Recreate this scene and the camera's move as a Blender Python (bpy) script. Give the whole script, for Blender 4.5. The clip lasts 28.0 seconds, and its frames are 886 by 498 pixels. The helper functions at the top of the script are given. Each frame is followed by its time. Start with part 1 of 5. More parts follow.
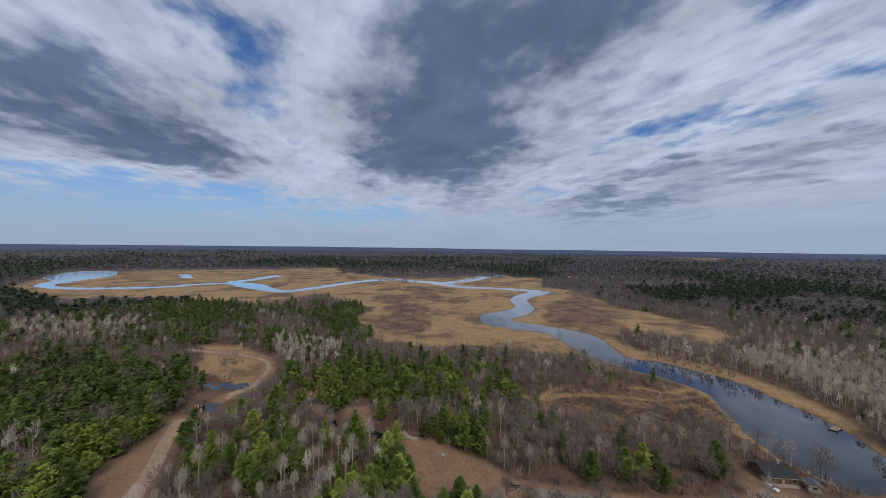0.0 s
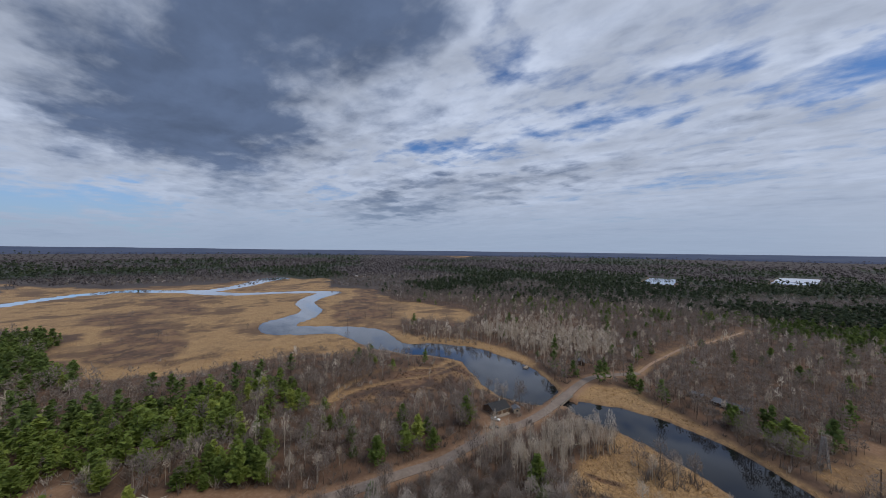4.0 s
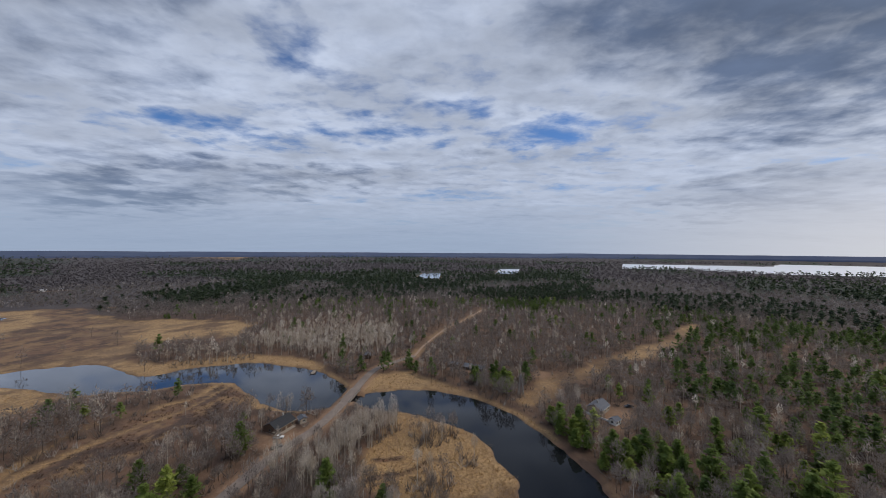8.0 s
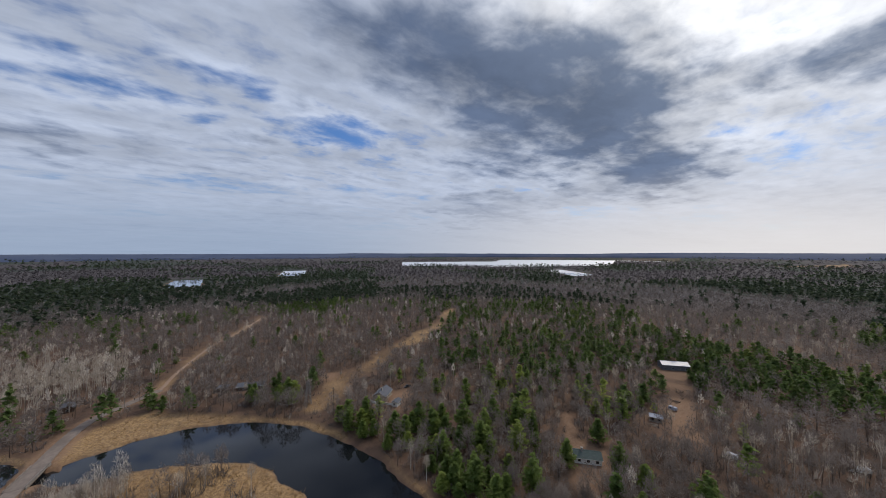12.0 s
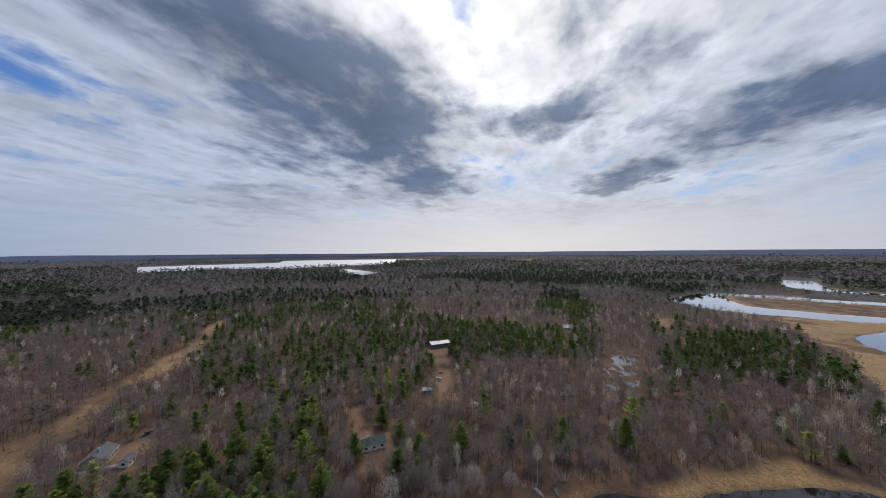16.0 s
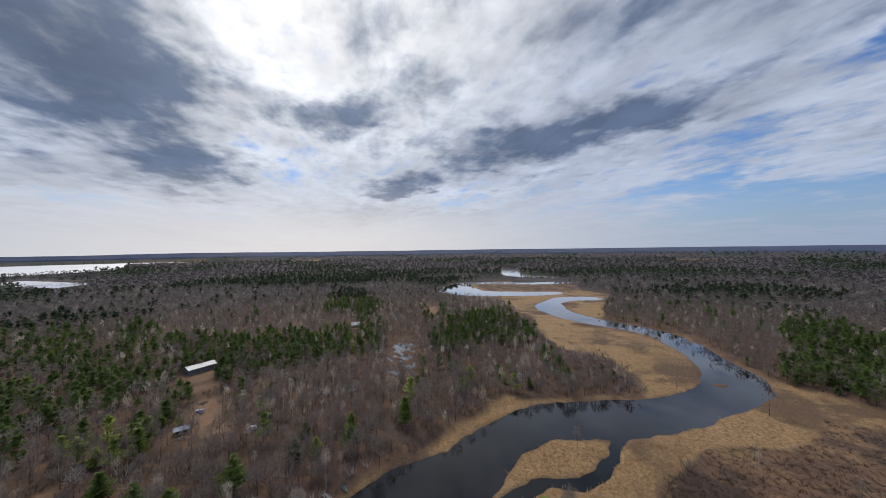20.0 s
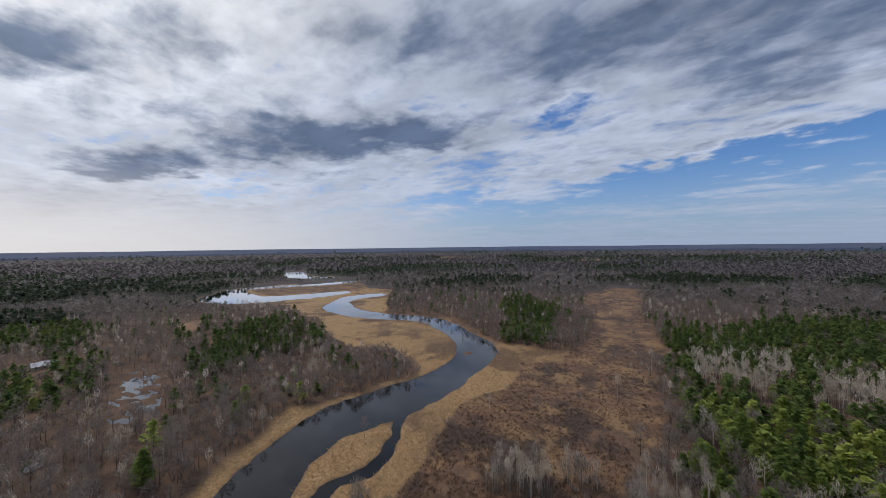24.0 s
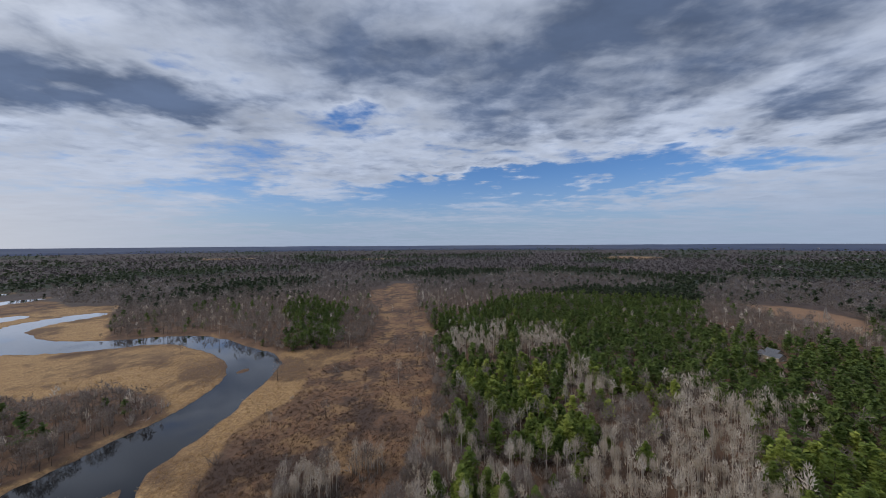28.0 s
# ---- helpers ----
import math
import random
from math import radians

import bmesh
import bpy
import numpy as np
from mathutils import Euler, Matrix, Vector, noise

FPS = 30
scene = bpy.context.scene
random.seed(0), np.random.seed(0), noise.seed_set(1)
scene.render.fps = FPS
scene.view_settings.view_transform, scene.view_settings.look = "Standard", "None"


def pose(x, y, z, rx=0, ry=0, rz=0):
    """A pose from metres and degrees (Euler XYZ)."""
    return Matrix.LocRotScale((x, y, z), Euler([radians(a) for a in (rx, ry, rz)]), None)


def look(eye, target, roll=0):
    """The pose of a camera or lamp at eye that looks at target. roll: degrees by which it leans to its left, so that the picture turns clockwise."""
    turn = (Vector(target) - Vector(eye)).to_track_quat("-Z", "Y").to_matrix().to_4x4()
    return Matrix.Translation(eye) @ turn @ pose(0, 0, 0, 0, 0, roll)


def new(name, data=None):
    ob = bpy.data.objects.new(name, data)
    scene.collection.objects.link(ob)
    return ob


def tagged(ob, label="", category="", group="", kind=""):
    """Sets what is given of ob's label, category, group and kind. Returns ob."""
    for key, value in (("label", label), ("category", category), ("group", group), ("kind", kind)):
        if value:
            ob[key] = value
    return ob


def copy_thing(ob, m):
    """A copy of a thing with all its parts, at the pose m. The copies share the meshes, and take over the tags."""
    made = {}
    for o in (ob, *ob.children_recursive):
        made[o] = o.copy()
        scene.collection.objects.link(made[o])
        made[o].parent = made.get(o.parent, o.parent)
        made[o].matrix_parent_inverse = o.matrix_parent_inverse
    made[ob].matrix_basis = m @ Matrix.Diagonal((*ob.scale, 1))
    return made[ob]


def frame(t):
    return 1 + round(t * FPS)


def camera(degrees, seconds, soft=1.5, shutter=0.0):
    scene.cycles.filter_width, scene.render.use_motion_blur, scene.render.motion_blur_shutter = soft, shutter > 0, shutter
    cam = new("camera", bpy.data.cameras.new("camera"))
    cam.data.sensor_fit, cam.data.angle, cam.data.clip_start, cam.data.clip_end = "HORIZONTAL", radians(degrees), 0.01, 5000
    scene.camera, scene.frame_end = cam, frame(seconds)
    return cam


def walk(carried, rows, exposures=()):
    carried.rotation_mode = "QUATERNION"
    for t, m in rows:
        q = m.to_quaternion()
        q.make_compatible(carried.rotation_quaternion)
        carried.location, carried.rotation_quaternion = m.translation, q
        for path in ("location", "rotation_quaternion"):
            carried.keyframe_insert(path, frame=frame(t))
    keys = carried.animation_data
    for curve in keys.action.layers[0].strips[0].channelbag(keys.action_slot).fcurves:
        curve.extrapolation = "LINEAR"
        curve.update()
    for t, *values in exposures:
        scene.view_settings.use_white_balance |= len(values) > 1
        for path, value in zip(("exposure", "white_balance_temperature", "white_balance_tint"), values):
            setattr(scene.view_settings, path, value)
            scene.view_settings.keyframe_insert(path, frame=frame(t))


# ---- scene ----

# ------------------------------------------------------------------ camera
UNIT = 1.25  # metres to one unit of the plan below
EYE = 80.0
TURN = 9.0077
# the drone's turning axis leans a little: it looks up by LEAN towards the bearing LEAN_AT
LEAN, LEAN_AT, PITCH = 0.75, 100.0, -0.10
cam = camera(107.4, 28.0, soft=0.85)
lean_axis = Vector((-math.cos(radians(LEAN_AT)), math.sin(radians(LEAN_AT)), 0)) * -1
tilt = Matrix.Translation((0, 0, EYE * UNIT)) @ Matrix.Rotation(radians(LEAN), 4, lean_axis)
walk(cam, [(i * 0.5, tilt @ pose(0, 0, 0, 90 + PITCH, 0, -TURN * i * 0.5)) for i in range(57)], exposures=((0, 0.0), (28, 0.0)))

# ------------------------------------------------------------------ world and sun
SUN_AZ, SUN_EL = 157.0, 47.0


class Nodes:
    """Short-hand for building node trees."""

    def __init__(self, tree):
        self.tree = tree
        tree.nodes.clear()

    def add(self, kind, props=(), **inputs):
        n = self.tree.nodes.new(kind)
        for k, v in dict(props).items():
            setattr(n, k, v)
        for k, v in inputs.items():
            self.put(n, int(k[1:]) if k[0] == "i" and k[1:].isdigit() else k.replace("_", " "), v)
        return n

    def put(self, n, key, v):
        if isinstance(v, bpy.types.NodeSocket):
            self.tree.links.new(v, n.inputs[key])
        else:
            n.inputs[key].default_value = v

    def math(self, op, a, b=0.0, c=0.0, clamp=False):
        return self.add("ShaderNodeMath", {"operation": op, "use_clamp": clamp}, i0=a, i1=b, i2=c).outputs[0]

    def vec(self, op, a, b=(0, 0, 0)):
        n = self.add("ShaderNodeVectorMath", {"operation": op}, i0=a)
        if op == "SCALE":
            self.put(n, 3, b)
        elif op not in ("NORMALIZE", "LENGTH"):
            self.put(n, 1, b)
        return n.outputs["Value" if op in ("LENGTH", "DOT_PRODUCT") else "Vector"]

    def noise(self, vec, scale, detail=4.0, rough=0.55, out="Factor", distortion=0.0):
        n = self.add("ShaderNodeTexNoise", {}, Vector=vec, Scale=scale, Detail=detail, Roughness=rough, Distortion=distortion)
        return n.outputs[0 if out == "Factor" else 1]

    def ramp(self, v, lo, hi, a=0.0, b=1.0):
        n = self.add("ShaderNodeMapRange", {"interpolation_type": "SMOOTHSTEP"}, i0=v, i1=lo, i2=hi, i3=a, i4=b)
        return n.outputs[0]

    def mix(self, f, a, b):
        n = self.add("ShaderNodeMix", {"data_type": "RGBA"}, i0=f)
        for k, v in ((6, a), (7, b)):
            self.put(n, k, (*v, 1) if isinstance(v, tuple) and len(v) == 3 else v)
        return n.outputs[2]


world = bpy.data.worlds.new("sky")
scene.world = world
world.use_nodes = True
N = Nodes(world.node_tree)
way = N.vec("NORMALIZE", N.add("ShaderNodeTexCoord").outputs["Generated"])
sep = N.add("ShaderNodeSeparateXYZ", {}, i0=way)
sx, sy, sz = sep.outputs
az = N.math("WRAP", N.math("MULTIPLY", N.math("ARCTAN2", sx, sy), 57.2958), 306.0, -54.0)
el = N.math("MULTIPLY", N.math("ARCSINE", sz), 57.2958)
zc = N.math("ADD", N.math("MAXIMUM", sz, 0.0), 0.10)
flat = N.add("ShaderNodeCombineXYZ", {}, i0=N.math("DIVIDE", sx, zc), i1=N.math("DIVIDE", sy, zc), i2=0.0).outputs[0]
# the clouds lie in streets along the wind
along = N.vec("DOT_PRODUCT", flat, (0.292, -0.956, 0.0))
across = N.vec("DOT_PRODUCT", flat, (0.956, 0.292, 0.0))
street = N.add("ShaderNodeCombineXYZ", {}, i0=N.math("MULTIPLY", along, 0.5), i1=across, i2=0.0).outputs[0]
soft_street = N.add("ShaderNodeCombineXYZ", {}, i0=N.math("MULTIPLY", along, 0.7), i1=across, i2=3.0).outputs[0]
# ragged cloud edges
warp = N.vec("SUBTRACT", N.noise(flat, 1.1, 5, 0.6, "Color"), (0.5, 0.5, 0.5))
ae = N.add("ShaderNodeCombineXYZ", {}, i0=az, i1=el, i2=0.0).outputs[0]
ae = N.vec("ADD", ae, N.vec("MULTIPLY", warp, (24.0, 12.0, 0.0)))
warp_b = N.vec("SUBTRACT", N.noise(flat, 4.0, 4, 0.5, "Color"), (0.5, 0.5, 0.5))
ae = N.vec("ADD", ae, N.vec("MULTIPLY", warp_b, (11.0, 6.0, 0.0)))
big = N.noise(street, 0.6, 6, 0.55)
puff = N.noise(N.vec("ADD", soft_street, N.vec("SCALE", warp, 0.3)), 3.2, 5, 0.55)
fine = N.noise(N.vec("ADD", street, N.vec("SCALE", warp, 0.5)), 1.5, 6, 0.52, distortion=0.2)
far_soft = N.ramp(el, 1.0, 17.0, 0.38, 1.0)  # low over the skyline the clouds melt together
lumps = N.math("MULTIPLY_ADD", N.math("SUBTRACT", fine, 0.5), 1.05, N.math("MULTIPLY", N.math("SUBTRACT", puff, 0.5), 0.62))
dens = N.math("ADD", N.math("MULTIPLY_ADD", big, 0.9, 0.445), N.math("MULTIPLY", lumps, far_soft))
# cloud banks and gaps: bearing, height, half width, half height (degrees), weight
BANKS = ((0, 16, 16, 7, 0.36), (5, 25, 24, 10, 0.38), (14, 35, 27, 8, 0.42), (-47, 16, 20, 5.5, 0.4), (-38, 13, 13, 3, 0.3), (45, 11.5, 20, 2.4, 0.34), (28, 36, 15, 8, 0.28), (-12, 21, 13, 7, 0.24), (20, 7, 22, 2.4, 0.26),
         (30, 8.5, 13, 2, 0.3), (104, 36, 18, 6, 0.26), (112, 30, 26, 9, 0.34), (125, 25, 21, 10, 0.42), (136, 20, 13, 7, 0.4), (143, 13, 9, 4, 0.36))
BANKS_B = ((189, 16, 12, 4, 0.32), (201, 18, 14, 5, 0.38), (178, 28, 9, 4, 0.18), (175, 11.5, 9, 3, 0.34), (157, 21, 11, 4, 0.34), (166, 23, 10, 3.2, 0.24),
           (214, 18, 14, 3.5, 0.36), (198, 33, 16, 4, 0.1), (228, 33, 34, 6, 0.27), (252, 27, 26, 6, 0.34), (274, 21, 22, 3.8, 0.46), (162, 35, 18, 9, 0.22), (126, 9.5, 22, 2.5, 0.3), (112, 6.5, 16, 1.8, 0.2), (134, 31, 14, 8, 0.14), (258, 13.5, 12, 1.1, 0.2), (286, 12, 13, 1.1, 0.24), (302, 14, 10, 4, 0.4),
           (284, 33, 24, 7, 0.55), (296, 25, 18, 5, 0.42), (273, 29, 18, 6, 0.36), (-40, 36, 16, 5, 0.16))
GAPS = ((-37, 27, 6.5, 3, 0.2), (-45, 5, 26, 5, 0.42), (-12, 5, 12, 4, 0.36), (36, 18, 12, 2.2, 0.28), (60, 20, 16, 2.6, 0.22), (88, 20, 10, 2.6, 0.34),
        (47, 28, 7, 3.5, 0.17), (284, 11.5, 27, 3.0, 0.5), (252, 9.5, 22, 3, 0.46), (237, 21, 5, 2, 0.4), (255, 4, 60, 4, 0.3), (290, 37, 5, 4, 0.3),
        (180, 9, 14, 2, 0.26), (222, 6, 14, 4, 0.26), (75, 24, 8, 2, 0.2))
for sign, spots in ((1, BANKS), (1, BANKS_B), (-1, GAPS)):
    for a, e, wa, we, amount in spots:
        off = N.vec("LENGTH", N.vec("MULTIPLY", N.vec("SUBTRACT", ae, (a, e, 0.0)), (1 / wa, 1 / we, 0.0)))
        dens = N.math("ADD", dens, N.ramp(off, 0.15, 1.35, sign * amount, 0.0))
sun_way = Vector((math.sin(radians(SUN_AZ)) * math.cos(radians(SUN_EL)), math.cos(radians(SUN_AZ)) * math.cos(radians(SUN_EL)), math.sin(radians(SUN_EL))))
near_sun = N.math("ARCCOSINE", N.vec("DOT_PRODUCT", way, tuple(sun_way)))
glow = N.math("POWER", N.ramp(near_sun, 0.0, 1.1, 1.0, 0.0), 1.7)
sky = N.add("ShaderNodeTexSky", {"sky_type": "NISHITA", "sun_disc": False, "sun_elevation": radians(SUN_EL), "sun_rotation": radians(SUN_AZ), "altitude": 300, "dust_density": 0.6, "ozone_density": 2.0}).outputs[0]
blue = N.vec("MULTIPLY", sky, (0.052, 0.075, 0.106))
cells = N.noise(N.vec("ADD", soft_street, N.vec("SCALE", warp_b, 0.12)), 6.0, 5, 0.55)
cover = N.ramp(N.math("MULTIPLY_ADD", N.math("MULTIPLY", N.math("SUBTRACT", cells, 0.5), far_soft), 0.75, dens), 0.46, 0.88)
thick = N.ramp(N.math("MULTIPLY_ADD", N.math("MULTIPLY", N.math("SUBTRACT", cells, 0.5), far_soft), 0.78, dens), 0.80, 1.46)
grain = N.math("MULTIPLY", N.ramp(fine, 0.3, 0.72, 0.84, 1.12), N.ramp(puff, 0.3, 0.7, 0.82, 1.15))
grain = N.math("MULTIPLY_ADD", N.math("SUBTRACT", grain, 1.0), far_soft, 1.0)
white = N.vec("SCALE", N.mix(glow, (0.485, 0.55, 0.69), (1.38, 1.37, 1.36)), grain)
slate = N.vec("SCALE", N.mix(glow, (0.105, 0.147, 0.245), (0.24, 0.29, 0.38)), N.math("MULTIPLY_ADD", grain, 0.85, 0.15))
cloud = N.mix(thick, white, slate)
high = N.mix(cover, blue, cloud)
haze = N.ramp(el, 0.0, 13.0, 0.85, 0.0)
warm = N.ramp(N.math("ABSOLUTE", N.math("SUBTRACT", az, SUN_AZ)), 0.0, 80.0, 1.0, 0.0)
low = N.mix(warm, (0.30, 0.38, 0.52), (0.80, 0.765, 0.75))
final = N.mix(haze, high, low)
bg = N.add("ShaderNodeBackground", {}, Color=final, Strength=1.0)
out = N.add("ShaderNodeOutputWorld", {}, Surface=bg.outputs[0])

sun = new("sun", bpy.data.lights.new("sun", "SUN"))
sun.data.energy, sun.data.angle, sun.data.color = 1.5, radians(18), (1.0, 0.88, 0.72)
sun.matrix_basis = look(sun_way * 100, (0, 0, 0))

# ------------------------------------------------------------------ materials


def material(name, build, rough=0.9):
    m = bpy.data.materials.new(name)
    m.use_nodes = True
    n = Nodes(m.node_tree)
    b = n.add("ShaderNodeBsdfPrincipled", {}, Roughness=rough)
    n.add("ShaderNodeOutputMaterial", {}, Surface=b.outputs[0])
    build(n, b)
    return m


def bump(n, b, height, strength=0.4, distance=0.1):
    n.put(b, "Normal", n.add("ShaderNodeBump", {}, Strength=strength, Distance=distance, Height=height).outputs[0])


def place(n):
    """Where a point lies, in units of the plan."""
    return n.vec("SCALE", n.add("ShaderNodeNewGeometry").outputs["Position"], 1 / UNIT)


def tone(n):
    """One random number for each tree or piece."""
    a = n.add("ShaderNodeAttribute", {"attribute_name": "tone"}).outputs["Fac"]
    return n.math("FRACT", n.math("ADD", a, n.add("ShaderNodeObjectInfo").outputs["Random"]))


def ground_look(n, b):
    p = place(n)
    zone = n.add("ShaderNodeSeparateColor", {}, i0=n.add("ShaderNodeAttribute", {"attribute_name": "zone"}).outputs["Color"]).outputs
    kind = n.add("ShaderNodeSeparateColor", {}, i0=n.add("ShaderNodeAttribute", {"attribute_name": "kind_mix"}).outputs["Color"]).outputs
    big = n.noise(p, 0.012, 5, 0.6)
    mid = n.noise(p, 0.09, 5, 0.6)
    small = n.noise(p, 0.9, 6, 0.7)
    floor = n.mix(n.ramp(mid, 0.35, 0.68), (0.064, 0.037, 0.025), (0.150, 0.086, 0.053))
    floor = n.mix(n.ramp(small, 0.4, 0.75, 0.0, 0.6), floor, (0.15, 0.096, 0.064))
    # canopy tint of the far floor, with shade and distance haze painted in
    canopy = n.mix(n.ramp(big, 0.4, 0.6), (0.056, 0.047, 0.049), (0.082, 0.070, 0.070))
    canopy = n.mix(n.ramp(mid, 0.45, 0.7), canopy, (0.066, 0.055, 0.056))
    canopy = n.mix(kind[1], canopy, (0.026, 0.042, 0.026))
    floor = n.mix(kind[0], floor, canopy)
    reed = n.mix(n.ramp(mid, 0.35, 0.7), (0.35, 0.212, 0.092), (0.47, 0.302, 0.138))
    straw = n.noise(n.vec("MULTIPLY", p, (1.0, 0.45, 1.0)), 2.2, 5, 0.75)
    reed = n.mix(n.ramp(straw, 0.35, 0.65, 0.0, 0.55), reed, (0.49, 0.345, 0.185))
    reed = n.mix(n.ramp(n.noise(p, 1.7, 4, 0.7), 0.48, 0.62, 0.0, 0.75), reed, (0.115, 0.072, 0.038))
    reed = n.mix(n.ramp(small, 0.42, 0.62, 0.0, 0.7), reed, (0.19, 0.115, 0.06))
    reed = n.mix(n.ramp(n.noise(p, 0.016, 6, 0.65), 0.50, 0.60, 0.0, 0.85), reed, (0.10, 0.060, 0.038))
    reed = n.mix(n.ramp(n.noise(p, 0.0075, 7, 0.68), 0.50, 0.60, 0.0, 0.6), reed, (0.125, 0.078, 0.052))
    scrub = n.mix(n.ramp(mid, 0.35, 0.65), (0.090, 0.049, 0.031), (0.20, 0.107, 0.057))
    scrub = n.mix(n.ramp(small, 0.42, 0.65), scrub, (0.15, 0.098, 0.068))
    scrub = n.mix(n.ramp(n.noise(p, 0.03, 6, 0.7), 0.46, 0.58, 0.0, 0.8), scrub, (0.045, 0.030, 0.026))
    scrub = n.mix(n.ramp(n.noise(p, 0.05, 6, 0.7), 0.48, 0.60, 0.0, 0.85), scrub, (0.26, 0.16, 0.08))
    dirt = n.mix(n.ramp(mid, 0.3, 0.7), (0.245, 0.143, 0.082), (0.17, 0.096, 0.055))
    dirt = n.mix(n.ramp(small, 0.4, 0.75), dirt, (0.29, 0.195, 0.13))
    c = n.mix(zone[0], floor, reed)
    c = n.mix(zone[1], c, scrub)
    c = n.mix(zone[2], c, dirt)
    n.put(b, "Base Color", c)
    bump(n, b, n.math("ADD", small, mid), 0.7, 0.5)


def water_look(n, b):
    p = place(n)
    murk = n.noise(p, 0.02, 3, 0.5)
    n.put(b, "Base Color", n.mix(murk, (0.007, 0.009, 0.012), (0.013, 0.014, 0.016)))
    n.put(b, "Specular IOR Level", 0.0)
    wind = n.ramp(n.vec("LENGTH", p), 900.0, 1700.0, 0.0, 0.38)  # the open lakes are ruffled
    ripple = n.add("ShaderNodeBump", {}, Strength=0.03, Distance=0.05, Height=n.noise(n.vec("MULTIPLY", p, (1.0, 0.6, 1.0)), 0.7, 3, 0.5)).outputs[0]
    gloss = n.add("ShaderNodeBsdfGlossy", {}, Color=(0.95, 0.97, 1.0, 1.0), Roughness=n.math("ADD", n.ramp(n.noise(p, 0.018, 4, 0.6), 0.35, 0.7, 0.02, 0.09), wind), Normal=ripple)
    slant = n.add("ShaderNodeLayerWeight", {}, Blend=0.5).outputs["Facing"]
    share = n.math("MINIMUM", n.math("MULTIPLY_ADD", n.math("POWER", slant, 5.0), 1.6, 0.016), 0.95)
    both = n.add("ShaderNodeMixShader", {}, i0=share, i1=b.outputs[0], i2=gloss.outputs[0])
    n.tree.links.new(both.outputs[0], n.tree.nodes["Material Output"].inputs["Surface"])


def two_tone(a, bb, scale, lo=0.35, hi=0.68, relief=0.3, third=None, dist=0.05):
    def build(n, b):
        p = n.add("ShaderNodeTexCoord").outputs["Object"]
        f = n.noise(p, scale, 5, 0.6)
        c = n.mix(n.ramp(f, lo, hi), a, bb)
        if third:
            c = n.mix(n.ramp(n.noise(p, scale * 0.13, 4, 0.6), 0.45, 0.7, 0, 0.7), c, third)
        c = n.mix(n.math("MULTIPLY", n.add("ShaderNodeObjectInfo").outputs["Random"], 0.18), c, (a[0] * 0.6, a[1] * 0.6, a[2] * 0.6))
        n.put(b, "Base Color", c)
        if relief:
            bump(n, b, f, relief, dist)
    return build


def leafy(a, bb, c3, third=0.25, bark=(0.13, 0.098, 0.08)):
    def build(n, b):
        t = tone(n)
        wood = n.math("LESS_THAN", n.add("ShaderNodeAttribute", {"attribute_name": "tone"}).outputs["Fac"], -0.5)
        isl = n.add("ShaderNodeNewGeometry").outputs["Random Per Island"]
        c = n.mix(t, a, bb)
        c = n.mix(n.ramp(t, 1 - third, 1.0), c, c3)
        c = n.mix(n.math("MULTIPLY", isl, 0.35), c, (a[0] * 0.55, a[1] * 0.55, a[2] * 0.55))
        c = n.mix(wood, c, bark)
        n.put(b, "Base Color", c)
        through_light = n.add("ShaderNodeBsdfTranslucent", {}, Color=c)
        both = n.add("ShaderNodeMixShader", {}, i0=0.42, i1=b.outputs[0], i2=through_light.outputs[0])
        n.tree.links.new(both.outputs[0], n.tree.nodes["Material Output"].inputs["Surface"])
    return build


M_GROUND = material("ground", ground_look, 0.95)
M_WATER = material("water", water_look, 0.06)
M_PINE = material("pine_needles", leafy((0.105, 0.165, 0.036), (0.255, 0.335, 0.066), (0.40, 0.46, 0.10)), 0.75)
# darker copy of the needles for farther pines, distance shade in the colour
M_MIDPINE = material("pine_needles_mid_shaded", leafy((0.080, 0.130, 0.038), (0.185, 0.255, 0.062), (0.32, 0.37, 0.09)), 0.8)
M_BARE = material("bare_twigs", leafy((0.180, 0.150, 0.132), (0.35, 0.302, 0.268), (0.56, 0.505, 0.455), 0.3), 0.9)
# next three: far copies, shade of gaps and distance haze painted in darker
M_FARBARE = material("bare_twigs_far_shaded", leafy((0.072, 0.063, 0.067), (0.110, 0.097, 0.100), (0.160, 0.145, 0.145)), 0.95)
M_MIDBARE = material("bare_twigs_mid_shaded", leafy((0.160, 0.136, 0.123), (0.27, 0.236, 0.214), (0.40, 0.362, 0.33)), 0.95)
M_FARPINE = material("pine_needles_far_shaded", leafy((0.044, 0.064, 0.040), (0.072, 0.100, 0.052), (0.108, 0.136, 0.066)), 0.9)
M_PALE = material("pale_twigs", leafy((0.50, 0.43, 0.35), (0.68, 0.60, 0.50), (0.84, 0.77, 0.67), bark=(0.50, 0.46, 0.41)), 0.85)
M_BARK = material("brown_bark", two_tone((0.11, 0.085, 0.07), (0.21, 0.17, 0.14), 6), 0.95)
M_PALEBARK = material("pale_bark", two_tone((0.52, 0.49, 0.44), (0.36, 0.33, 0.29), 3, 0.5, 0.7), 0.85)
M_REED = material("reed_stalks", leafy((0.38, 0.242, 0.112), (0.58, 0.41, 0.222), (0.71, 0.56, 0.345)), 0.9)
M_SCRUB = material("scrub_twigs", leafy((0.075, 0.047, 0.036), (0.25, 0.155, 0.09), (0.46, 0.33, 0.21)), 0.9)
M_ASPHALT = material("worn_asphalt", two_tone((0.19, 0.152, 0.128), (0.245, 0.20, 0.17), 0.5, third=(0.14, 0.112, 0.095)), 0.9)
M_GRAVEL = material("gravel", two_tone((0.34, 0.235, 0.17), (0.27, 0.18, 0.125), 0.6, third=(0.40, 0.30, 0.225)), 0.95)
